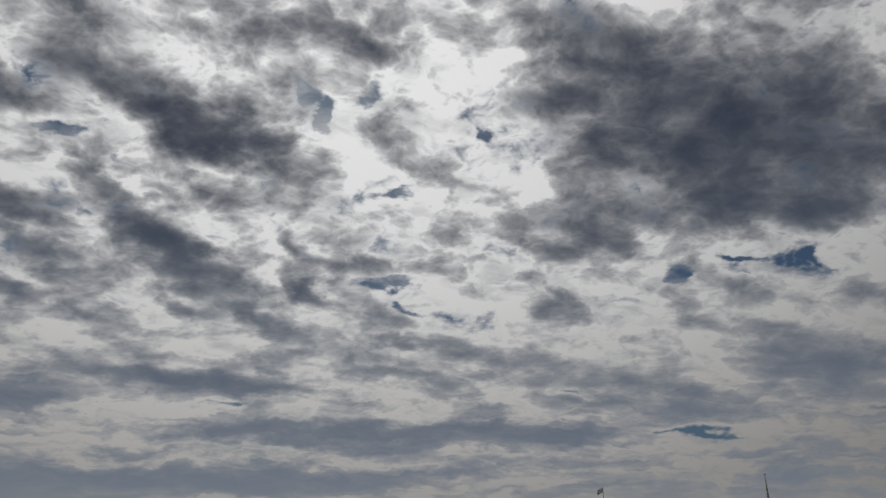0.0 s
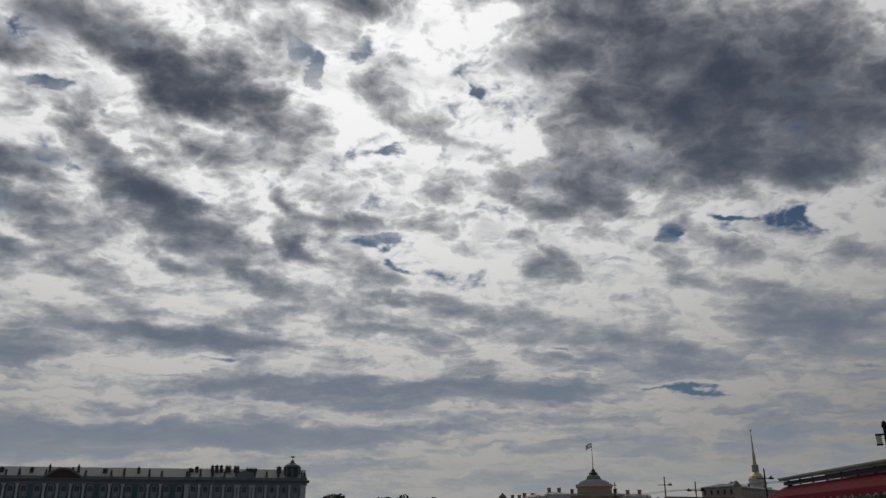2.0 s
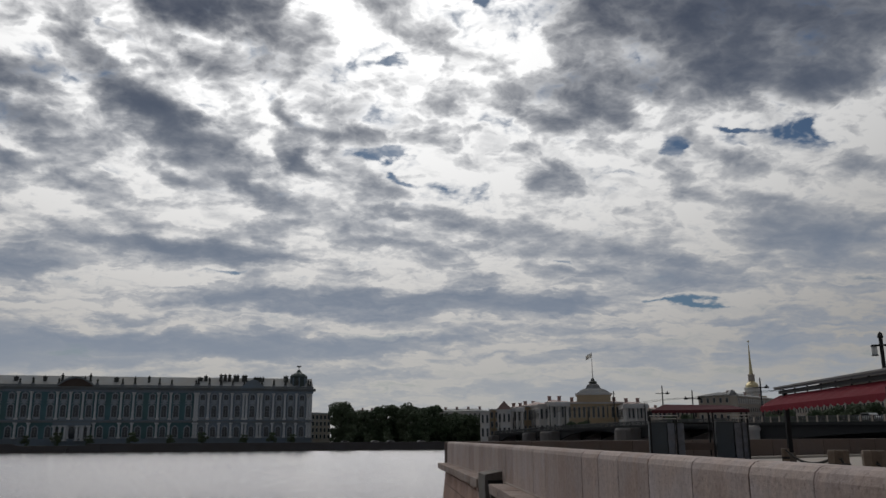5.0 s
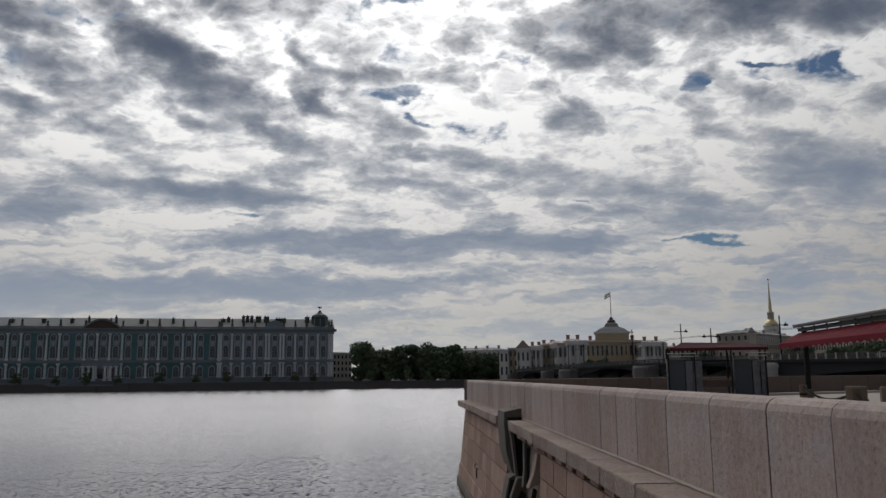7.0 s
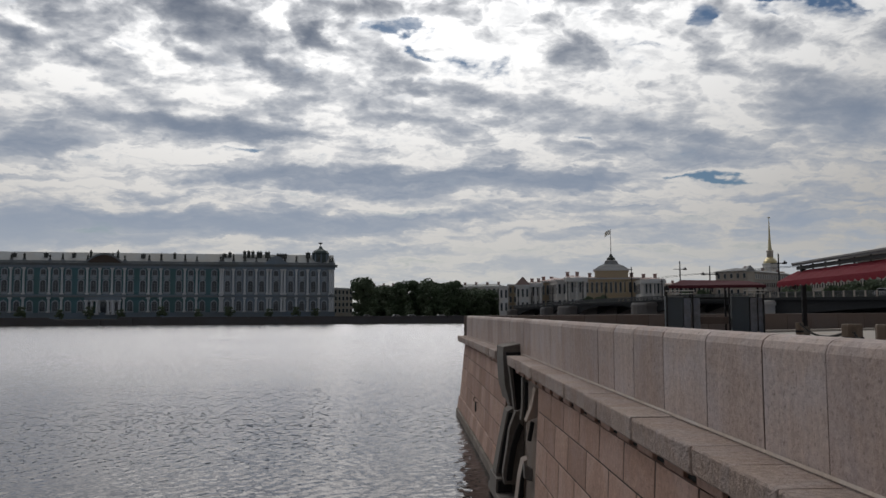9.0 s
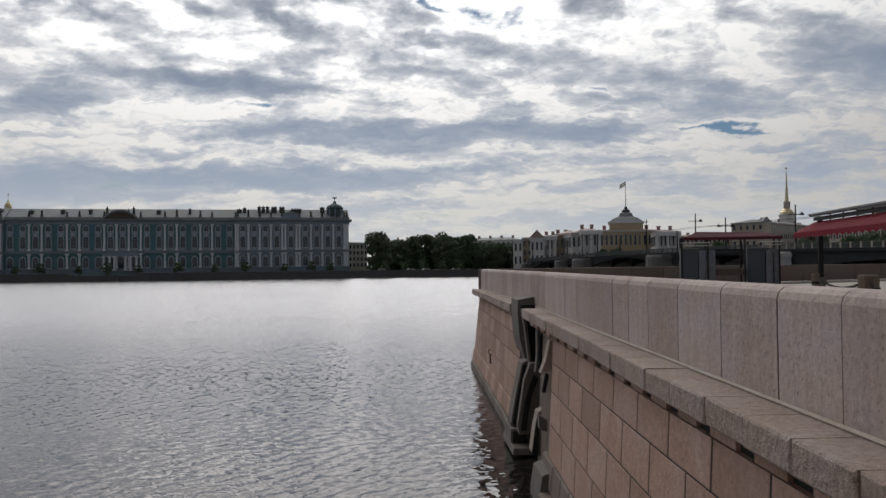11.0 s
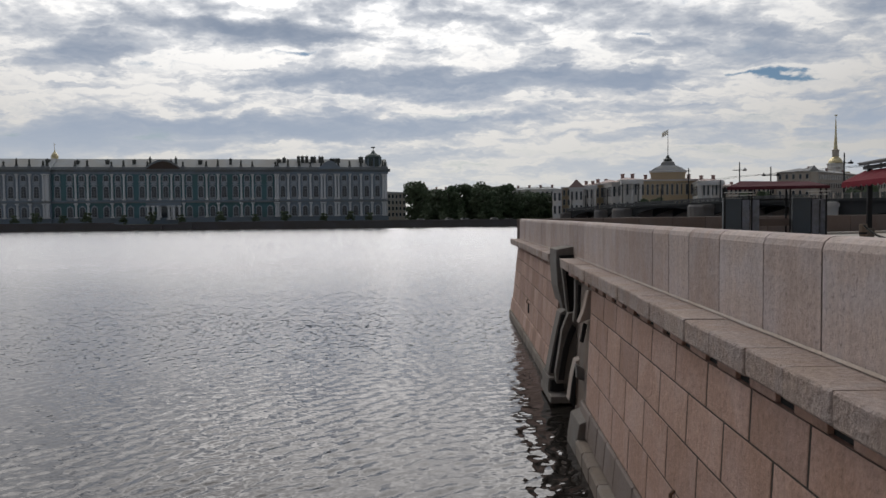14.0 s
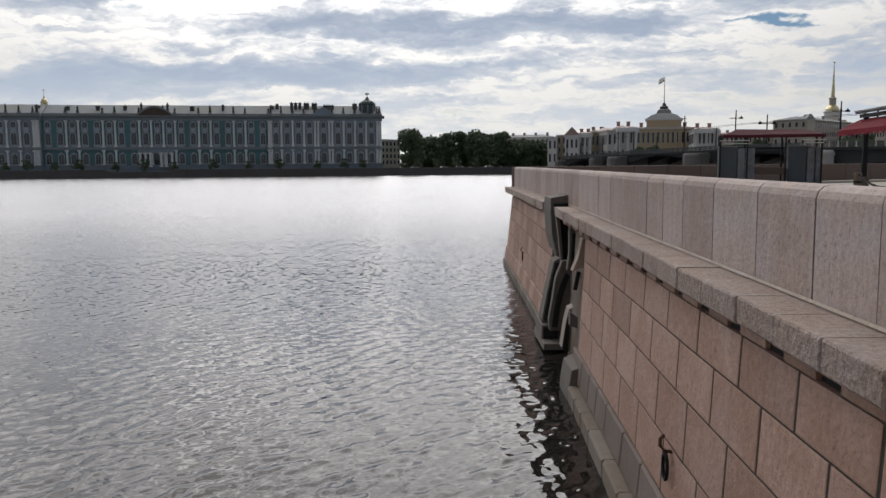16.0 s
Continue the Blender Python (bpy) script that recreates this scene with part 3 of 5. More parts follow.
shaft = mesh_of("column", add_box(add_box(lathe([(0.55, 0.6), (0.58, 0.8), (0.47, 1.0), (0.42, 9.6), (0.46, 9.7), (0.66, 10.6)], 10), -0.72, 0.72, -0.5, 0.72, 0.0, 0.6), -0.75, 0.75, -0.5, 0.75, 10.6, 10.95), SHAFT)
stub = mesh_of("column", add_box(add_box(lathe([(0.55, 0.6), (0.50, 0.9), (0.46, 5.2), (0.66, 5.7)], 10), -0.72, 0.72, -0.5, 0.72, 0.0, 0.6), -0.75, 0.75, -0.5, 0.75, 5.7, 6.2), SHAFT)
statue = mesh_of("statue", lathe([(0.55, 0.0), (0.55, 0.5), (0.38, 0.55), (0.42, 1.3), (0.34, 1.9), (0.52, 2.3), (0.3, 2.65), (0.16, 2.75), (0.24, 2.95), (0.2, 3.2), (0.05, 3.35)], 8), BRONZE)
vase = mesh_of("vase", lathe([(0.4, 0.0), (0.4, 0.5), (0.18, 0.6), (0.5, 1.2), (0.45, 1.5), (0.2, 1.65), (0.1, 1.95)], 8), BRONZE)
pedestal = mesh_of("pedestal", box(-0.6, 0.6, -0.25, 0.6, 25.45, 26.7), DULLTRIM)
between = lambda xs, i: (xs[i] + xs[i + 1]) / 2
cols = [between(east, i) for i in (0, 1, 2, 5, 6, 7)] + [21.6, 22.9, 27.6, 28.9, 1.3, 2.3, 47.4, 48.3]
cols += [between(middle, i) for i in (1, 2, 4, 5, 7, 8, 9, 10, 12, 13, 15, 16)] + [between(west, i) for i in range(5)] + [140.0, 141.6]
for i, x in enumerate(cols):
    again("column", shaft, palace, pose(x, depth_at(x) + 0.35, 12.3))
    again("column", stub, palace, pose(x, depth_at(x) + 0.35, 4.95))
    again("pedestal", pedestal, palace, pose(x, depth_at(x), 0))
    if i % 5 == 3:
        again("vase", vase, palace, pose(x, depth_at(x) + 0.15, 26.7, 0, 0, 31 * i))
    else:
        again("statue", statue, palace, pose(x, depth_at(x) + 0.15, 26.7, 0, 0, 47 * i) @ Matrix.Diagonal((1 + 0.2 * math.sin(i * 2.1), 1, 0.78 + 0.16 * math.sin(i * 1.7), 1)))

# Broad corner piers of the wings.
for x, w in ((1.2, 1.6), (47.9, 1.5), (140.8, 2.6)):
    span("pier", x - w / 2, x + w / 2, 1.4, 1.75, 4.9, 23.2, SHAFT, "cream corner pier")
# Curved gable over the middle.
gx = 94.6
arc = [(gx + 7.3 * math.cos(math.pi * i / 16), 25.45 + 3.5 * math.sin(math.pi * i / 16) ** 2.4) for i in range(17)]
part("pediment", prism(arc, -0.8, 0.9), BRICKRED, palace, "brown carved curved gable")
arc2 = [(gx + 7.9 * math.cos(math.pi * i / 16), 25.5 + 3.9 * math.sin(math.pi * i / 16) ** 2.4) for i in range(17)] + [(gx + 7.1 * math.cos(math.pi * i / 16), 25.3 + 3.3 * math.sin(math.pi * i / 16) ** 2.4) for i in range(16, -1, -1)]
part("moulding", prism(arc2, 0.7, 1.3), DULLTRIM, palace)
for x in (gx - 5.2, gx + 5.2):
    again("statue", statue, palace, pose(x, 0.4, 27.4) @ Matrix.Diagonal((1.2, 1, 1.0, 1)))
part("pediment", prism([(20.4, 25.45), (30.2, 25.45), (27.2, 28.4), (25.3, 29.0), (23.3, 28.4)], 0.9, 2.2), GREYTRIM, palace, "grey carved gable")
# Portal with columns and an arched doorway.
span("portico", 87.6, 101.6, 0, 1.6, 10.0, 11.2, GREYTRIM, "portal entablature")
for x in (88.3, 90.6, 92.6, 96.9, 98.8, 101.0):
    again("column", stub, palace, pose(x, 1.0, 4.0) @ Matrix.Diagonal((1.1, 1.1, 0.97, 1)))
for x, w in ((94.75, 2.5), (91.6, 1.5), (99.9, 1.6)):
    door = part("door", prism(arched(w, 6.2 if w > 2 else 5.9, w / 2 if w > 2 else 0.2), 0.0, 0.3), PANE, palace, "dark arched doorway", pose(x, 0.05, 3.2))
    if w > 2:
        part("surround", prism(arched(w + 1.4, 7.0, w / 2 + 0.5), -0.02, 0.2), TRIM, door)


def chimney(x, w, y, z1, n=1):
    bm = box(x - w / 2, x + w / 2, y - 0.7, y + 0.7, 26.0, z1)
    add_box(bm, x - w / 2 - 0.15, x + w / 2 + 0.15, y - 0.85, y + 0.85, z1 - 0.35, z1)
    for i in range(n):
        cx = x - w / 2 + (i + 0.5) * w / n
        add_lathe(bm, [(0.22, z1), (0.2, z1 + 0.5)], 6, cx, y)
    part("chimney", bm, BRONZE, palace, "dark sooty roof chimney")


for x, w, z1 in ((38.6, 1.3, 31.2), (36.9, 1.4, 31.2), (35.1, 1.3, 31.2), (32.3, 2.3, 31.0), (28.9, 2.2, 31.0), (22.8, 4.4, 30.2), (11.4, 1.9, 31.0), (47.0, 1.6, 29.9), (44.8, 1.3, 30.6), (67.5, 1.0, 30.0), (118.0, 1.4, 29.4), (80.2, 1.6, 29.4), (107.3, 1.2, 29.5), (141.6, 1.5, 29.6), (130.0, 1.5, 29.2)):
    chimney(x, w, -5.0, z1, max(1, int(w)))

turret = part("turret", lathe([(3.9, 25.4), (3.9, 26.1), (3.5, 26.2), (3.3, 30.2), (3.8, 30.5), (3.8, 30.9)], 8), COPPER, palace, "octagonal green roof turret", pose(6.0, -4.0, 0))
part("dome", lathe([(3.6, 30.9), (3.1, 31.7), (1.6, 32.4), (0.9, 32.9), (0.5, 33.8), (0.0, 34.0)], 8), COPPER, turret)
for i in range(8):
    part("pilaster", box(-0.3, 0.3, -0.25, 0.25, 26.2, 30.3), GREYTRIM, turret, "", pose(0, 0, 0, 0, 0, 45 * i) @ pose(3.35, 0, 0))
part("finial", add_box(lathe([(0.12, 33.8), (0.12, 34.6), (0.35, 34.9), (0.1, 35.4)], 6), -0.9, 0.9, -0.1, 0.1, 35.0, 35.5), BRONZE, turret)
cupola = part("gilded_cupola", lathe([(2.6, 28.0), (2.6, 30.2), (1.9, 30.6), (1.7, 32.6), (2.0, 32.8), (1.7, 33.4), (1.2, 34.3), (0.5, 34.9), (0.35, 35.6), (0.1, 36.0), (0.08, 37.6)], 10), GOLD, palace, "small gilded church dome", pose(147.5, -34.0, 0) @ Matrix.Diagonal((0.9, 0.9, 1, 1)))
part("cross", add_box(box(-0.09, 0.09, -0.06, 0.06, 37.4, 39.0), -0.5, 0.5, -0.05, 0.05, 38.2, 38.4), GOLD, cupola)


# ---- trees ----
def leaf_mesh(name, clumps, leaves, size, seed, material):
    """Leaves scattered through clumps (x, y, z, rx, ry, rz), thickest near their skins."""
    r = random.Random(seed)
    verts, faces = [], []
    for x, y, z, a, b, c in clumps:
        for _ in range(leaves):
            d = Vector((r.gauss(0, 1), r.gauss(0, 1), r.gauss(0, 1))).normalized()
            k = r.uniform(0.55, 1.08) ** 0.6
            p = Vector((x + d.x * a * k, y + d.y * b * k, z + d.z * c * k))
            n = (d + Vector((r.uniform(-1, 1), r.uniform(-1, 1), r.uniform(-0.6, 1)))).normalized()
            s = n.orthogonal().normalized()
            s = Matrix.Rotation(r.uniform(0, 6.28), 3, n) @ s
            t = n.cross(s)
            w = size * r.uniform(0.5, 1.25)
            i = len(verts)
            verts += [p - s * w, p + t * w * 0.55, p + s * w, p - t * w * 0.55]
            faces.append((i, i + 1, i + 2, i + 3))
    me = bpy.data.meshes.new(name)
    me.from_pydata(verts, [], faces)
    me.materials.append(material)
    return me


def tree(name, height, width, seed, material, at, label, group, size=0.42, clumps=26, leaves=90):
    r = random.Random(seed)
    thing = base(name, at, label, "tree", group)
    trunk = bmesh.new()
    add_tube(trunk, [(0, 0, 0), (0.1, 0.05, height * 0.2), (-0.05, 0.1, height * 0.45), (0.1, 0, height * 0.7)], 0.035 * height * 0.5, 7)
    for _ in range(7):
        a, z = r.uniform(0, 6.28), r.uniform(0.25, 0.5) * height
        add_tube(trunk, [(0, 0, z), (math.cos(a) * width * 0.2, math.sin(a) * width * 0.2, z + 0.12 * height), (math.cos(a) * width * 0.36, math.sin(a) * width * 0.36, z + 0.26 * height)], 0.007 * height, 5)
    part("trunk", trunk, BARK, thing)
    cl = []
    for _ in range(clumps):
        z = r.uniform(0.10, 0.92)
        lim = width / 2 * math.sqrt(max(0.05, 1 - ((z - 0.5) / 0.5) ** 2))
        a, q = r.uniform(0, 6.28), lim * math.sqrt(r.uniform(0.05, 1)) * 0.85
        s = width * r.uniform(0.13, 0.22)
        cl.append((q * math.cos(a), q * math.sin(a), z * height, s, s, s * 0.75))
    crown = new("crown", leaf_mesh("crown", cl, leaves, size, seed, material))
    crown.parent = thing
    return thing


kinds = [tree("tree", 17.5, 13.0, 11 + i, DEEPLEAF if i % 2 else LEAF, Matrix.Translation(polar(az, d, 2.3)), "broad dark green park tree in full summer leaf", "park trees on the far bank", 0.62, 46, 150) for i, (az, d) in enumerate(((-2.25, 352), (0.9, 372), (2.5, 365)))]
for i, (az, d, s) in enumerate(((-0.7, 385, 0.86), (0.1, 362, 0.93), (1.7, 385, 0.98), (3.4, 380, 0.92), (4.4, 358, 0.95), (5.3, 372, 0.76), (6.1, 364, 0.72), (6.9, 372, 0.74), (7.7, 385, 0.72), (-1.5, 378, 0.8), (3.0, 352, 0.78), (5.7, 388, 0.8),
                                (20.3, 430, 0.75), (21.6, 440, 0.8), (26.8, 300, 0.6), (27.9, 290, 0.62), (29.2, 285, 0.62), (30.4, 280, 0.66), (31.6, 276, 0.68), (33.0, 270, 0.7), (34.4, 268, 0.72), (23.6, 330, 0.5), (13.6, 330, 0.5), (14.6, 335, 0.52), (15.3, 332, 0.42))):
    copy_thing(kinds[i % 3], Matrix.Translation(polar(az, d, 2.3)) @ pose(0, 0, 0, 0, 0, 67 * i) @ Matrix.Scale(s, 4))
ball = tree("clipped_tree", 5.0, 4.4, 31, LEAF, far_quay.matrix_basis @ pose(-8, -12, 2.3), "small clipped round lime tree on the far quay", "clipped trees along the far quay", 0.3, 16, 60)
for i, x in enumerate((0.5, 8.5, -16.5, -24.5, 31, 39, 50, 66, 78, 92, 107.5, 119, 130, 144, 153, 163, 171)):
    y = -12 if x < 25 else -16
    copy_thing(ball, far_quay.matrix_basis @ pose(x, y, 2.3, 0, 0, 50 * i) @ Matrix.Scale(0.9 + 0.12 * math.sin(3 * i), 4))


# ---- other buildings of the far bank ----
def house(name, az0, az1, d0, d1, eave, ridge, wall_mat, roof_mat, label, rows, cols, depth=25.0, chimneys=0, colonnade=False, gable=False, category="building"):
    """A building whose front runs between two bearings and distances."""
    a, b = polar(az0, d0), polar(az1, d1)
    u = (b - a).normalized()
    w = (b - a).length
    m = Matrix(((u.x, -u.y, 0, a.x), (u.y, u.x, 0, a.y), (0, 0, 1, 0), (0, 0, 0, 1)))
    thing = base(name, m, label, category)
    part("wall", box(0, w, 0, depth, 2.3, eave), wall_mat, thing)
    part("cornice", box(-0.4, w + 0.4, -0.6, depth + 0.4, eave - 0.05, eave + 0.55), PALE if wall_mat is not GREYWALL else GREYWALL, thing)
    if gable:
        g = prism([(-0.5, eave + 0.55), (w + 0.5, eave + 0.55), (w / 2, ridge)], -0.5, depth + 0.4)
    else:
        g = bmesh.new()
        q = min(depth, w) * 0.4
        lo = [g.verts.new(v) for v in ((-0.5, -0.7, eave + 0.55), (w + 0.5, -0.7, eave + 0.55), (w + 0.5, depth + 0.5, eave + 0.55), (-0.5, depth + 0.5, eave + 0.55))]
        hi = [g.verts.new(v) for v in ((q, depth / 2 - 0.3, ridge), (w - q, depth / 2 - 0.3, ridge), (w - q, depth / 2 + 0.3, ridge), (q, depth / 2 + 0.3, ridge))]
        g.faces.new(lo[::-1])
        g.faces.new(hi)
        for i in range(4):
            j = (i + 1) % 4
            g.faces.new((lo[i], lo[j], hi[j], hi[i]))
    part("roof", g, roof_mat, thing)
    if rows:
        floor_h = (eave - 4.0) / rows
        ww = min(1.5, w / cols * 0.45)
        fm = mesh_of("window", box(-ww / 2 - 0.12, ww / 2 + 0.12, -0.12, 0.1, -0.18, floor_h * 0.6 + 0.18), PALE)
        pm = mesh_of("pane", box(-ww / 2, ww / 2, -0.16, 0.1, 0, floor_h * 0.6), PANE)
        for r in range(rows):
            for c in range(cols):
                k = again("window", fm, thing, pose((c + 0.5) * w / cols, 0, 4.0 + r * floor_h + floor_h * 0.2))
                again("pane", pm, k, pose(0, 0, 0))
        # the end wall that shows
        n2 = max(1, int(depth / (w / cols)))
        for r in range(rows):
            for c in range(n2):
                k = again("window", fm, thing, pose(0, (c + 0.5) * depth / n2, 4.0 + r * floor_h + floor_h * 0.2, 0, 0, -90))
                again("pane", pm, k, pose(0, 0, 0))
    if colonnade:
        cm = mesh_of("column", lathe([(0.75, 0), (0.75, 0.3), (0.6, 0.5), (0.5, (eave - 6.5) * 0.92), (0.72, eave - 6.5)], 10), PALE)
        n = max(3, int(w / 3.0))
        part("podium", box(-0.3, w + 0.3, -2.4, 0, 2.3, 6.4), PALE, thing)
        part("entablature", box(-0.3, w + 0.3, -2.5, 0, eave - 1.4, eave), PALE, thing)
        for i in range(n):
            again("column", cm, thing, pose(0.8 + i * (w - 1.6) / (n - 1), -1.6, 6.4))
    for i in range(chimneys):
        x = (i + 0.5) * w / chimneys
        part("chimney", add_box(box(x - 0.7, x + 0.7, depth * 0.3, depth * 0.3 + 1.1, eave, ridge + 1.2), x - 0.85, x + 0.85, depth * 0.3 - 0.15, depth * 0.3 + 1.25, ridge + 0.9, ridge + 1.2), PINKROOF, thing)
    return thing


house("apartment_house", -4.6, -3.0, 395, 400, high(1.62, 397), high(1.8, 397), CREAM, TIN, "grey office house beyond the palace's end", 4, 6, 20)
house("distant_house", 3.6, 7.6, 560, 545, high(1.75, 550), high(2.0, 550), PALE, ROOFTIN, "distant pale house with a tin roof above the trees", 3, 12, 20, 5)
house("distant_house", -1.8, 0.2, 620, 620, high(1.7, 620), high(1.95, 620), GREYWALL, TIN, "distant grey house roof behind the trees", 3, 8, 20, 3)
house("quay_pavilion", 7.45, 8.1, 346, 346, high(1.72, 346), high(1.85, 346), PALE, ROOFTIN, "white pavilion end wall by the river", 2, 2, 22)
house("yellow_house", 8.1, 8.75, 352, 352, high(1.85, 352), high(2.0, 352), YELLOW, PINKROOF, "narrow yellow link between white pavilions", 3, 2, 20)
house("gabled_pavilion", 8.65, 9.6, 346, 346, high(1.80, 347), high(2.48, 347), PALE, PINKROOF, "white pavilion with a low red-roofed gable", 2, 3, 40, 0, False, True)
house("columned_house", 9.55, 10.5, 350, 350, high(1.95, 351), high(2.2, 351), PALE, PINKROOF, "white columned wing with red roof and chimneys", 2, 4, 30, 2, True)
house("yellow_house", 10.45, 11.6, 360, 361, high(2.05, 362), high(2.3, 362), YELLOW, PINKROOF, "yellow classical wing with red roof and chimneys", 2, 4, 20, 2)
house("white_pavilion", 11.55, 12.25, 345, 346, high(2.15, 345), high(2.5, 345), PALE, PINKROOF, "plain white corner pavilion", 2, 2, 30)
house("columned_pavilion", 12.2, 13.6, 340, 341, high(2.3, 340), high(2.7, 340), PALE, PINKROOF, "pale columned pavilion with a pink pitched roof", 2, 5, 45, 2, True)
house("yellow_wing", 13.5, 17.4, 374, 378, high(2.25, 376), high(2.55, 376), YELLOW, PINKROOF, "long yellow classical wing with tall windows", 2, 12, 25, 4)
house("columned_pavilion", 17.3, 18.9, 352, 353, high(2.1, 355), high(2.45, 355), PALE, PINKROOF, "pale columned pavilion beside the yellow wing", 2, 6, 40, 2, True)
house("distant_house", 19.0, 23.0, 520, 540, high(1.75, 530), high(1.95, 530), GREYWALL, PINKROOF, "distant grey street front with red roofs", 3, 14, 20, 8)
house("corner_house", 24.3, 27.2, 520, 600, high(2.5, 545), high(2.72, 560), GREYWALL, TIN, "grey six-storey corner house with tin roof", 5, 22, 20, 3)
house("corner_house", 22.5, 24.3, 640, 520, high(2.42, 560), high(2.72, 580), CREAM, TIN, "cream six-storey street front with tin roof", 5, 34, 4, 0)
house("long_house", 27.0, 38.0, 600, 420, high(2.0, 520), high(2.25, 520), GREYWALL, TIN, "long grey house front behind trees", 4, 56, 20, 6)

# The tower block with its flagstaff.
D = 384
c0 = polar(15.33, D)
tower = base("lookout_tower", Matrix.Translation((c0.x, c0.y, 0)) @ pose(0, 0, 0, 0, 0, -15), "yellow square tower with grey stepped roof and flagstaff", "tower")
hw = D * math.tan(radians(1.13))
part("body", box(-hw, hw, -hw, hw, 12, high(2.78, D)), YELLOW, tower)
part("cornice", box(-hw - 0.6, hw + 0.6, -hw - 0.6, hw + 0.6, high(2.78, D), high(2.9, D)), PALE, tower)
part("roof", lathe([(hw * 1.42, high(2.9, D)), (hw * 1.05, high(3.12, D)), (hw * 0.62, high(3.28, D)), (hw * 0.5, high(3.5, D)), (hw * 0.2, high(3.62, D))], 4), TIN, tower, "grey stepped pyramid roof", pose(0, 0, 0, 0, 0, 45))
part("lantern", lathe([(1.9, high(3.5, D)), (1.9, high(3.72, D)), (1.0, high(3.8, D)), (0.5, high(3.98, D))], 8), BRONZE, tower)
pole = part("flagstaff", lathe([(0.22, high(3.8, D)), (0.15, high(5.0, D)), (0.10, high(5.75, D))], 6), PALE, tower, "pale thin flagstaff")
bm = bmesh.new()
n = 10
cols_v = [[bm.verts.new((-0.1 - 2.6 * i / n, 0.5 * math.sin(i * 0.9) * i / n, z - 1.3 * (i / n) ** 1.5)) for z in (high(5.70, D), high(5.38, D))] for i in range(n + 1)]
for a, b in zip(cols_v, cols_v[1:]):
    bm.faces.new((a[0], a[1], b[1], b[0]))
bmesh.ops.solidify(bm, geom=bm.faces[:], thickness=0.05)
part("flag", bm, WHITE, pole, "pale flag hanging in folds")

# The gilded spire.
D = 640
c0 = polar(25.73, D)
spire = base("spire_tower", Matrix.Translation((c0.x, c0.y, 0)), "pale columned tower with gilded dome and needle spire", "tower")
part("body", box(-7, 7, -7, 7, 2.3, high(2.55, D)), YELLOW, spire)
drum = part("colonnade", lathe([(5.4, high(2.5, D)), (5.4, high(3.0, D)), (5.9, high(3.05, D)), (5.9, high(3.12, D))], 12), PALE, spire)
part("dome", lathe([(4.9, high(3.1, D)), (4.6, high(3.27, D)), (3.4, high(3.42, D)), (2.1, high(3.52, D)), (2.0, high(3.6, D))], 14), GOLD, spire, "gilded dome")
part("lantern", lathe([(2.4, high(3.55, D)), (2.4, high(3.9, D)), (2.7, high(3.95, D)), (1.9, high(4.0, D))], 8), GREYWALL, spire)
part("needle", lathe([(1.45, high(3.95, D)), (0.75, high(4.9, D)), (0.28, high(5.9, D)), (0.10, high(6.02, D)), (0.3, high(6.07, D)), (0.05, high(6.2, D))], 8), GOLD, spire, "gilded needle spire")
part("vane", box(-0.9, 0.9, -0.08, 0.08, high(6.13, D), high(6.2, D)), GOLD, spire)


# ---- the bridge ----
BX0, BY0 = 48.0, 322.0
BX1, BY1 = 100.0, 21.0
bdir = Vector((BX1 - BX0, BY1 - BY0, 0))
blen = bdir.length
bdir.normalize()
# local x runs along the bridge from the far bank, local y towards the open river
bridge = base("bridge", Matrix(((bdir.x, bdir.y, 0, BX0), (bdir.y, -bdir.x, 0, BY0), (0, 0, 1, 0), (0, 0, 0, 1))), "long low city bridge with dark steel arches and granite piers", "bridge")


def deck(s):
    return 6.1 + 1.5 * math.sin(math.pi * min(1.0, max(0.0, s / 250.0)))


def along(az):
    """How far along the bridge a bearing meets it."""
    t = math.tan(radians(az))
    return (BY0 * t - BX0) / (bdir.x - bdir.y * t)


piers = [along(a) for a in (8.7, 11.2, 12.75, 18.07, 25.7)]
widths = [2.5, 3.0, 5.6, 5.8, 3.2]
for s, w in zip(piers, widths):
    pm = box(s - w / 2, s + w / 2, -24, 3.0, -2, deck(s) - 0.6, 0.12)
    add_box(pm, s - w / 2 - 0.35, s + w / 2 + 0.35, -24, 3.4, deck(s) - 1.6, deck(s) - 0.9)
    add_lathe(pm, [(w / 2, -2), (w / 2, deck(s) - 1.2), (w / 2 - 0.4, deck(s) - 0.6)], 14, s, 3.0)
    part("pier", pm, PALE if w == 3.2 else PIER, bridge, "grey granite bridge pier")
bm = bmesh.new()
steps = [i * 5.0 for i in range(int(blen / 5) + 1)]
section = lambda q: ((q, 0.6, deck(q) - 0.55), (q, 0.6, deck(q)), (q, -22, deck(q)), (q, -22, deck(q) - 0.55))
rings = [[bm.verts.new(v) for v in section(q)] for q in steps]
for a, b in zip(rings, rings[1:]):
    for i in range(4):
        bm.faces.new((a[i], a[(i + 1) % 4], b[(i + 1) % 4], b[i]))
bmesh.ops.recalc_face_normals(bm, faces=bm.faces)
part("deck", bm, STEEL, bridge, "dark bridge deck")
ends = [0.0] + piers + [blen]
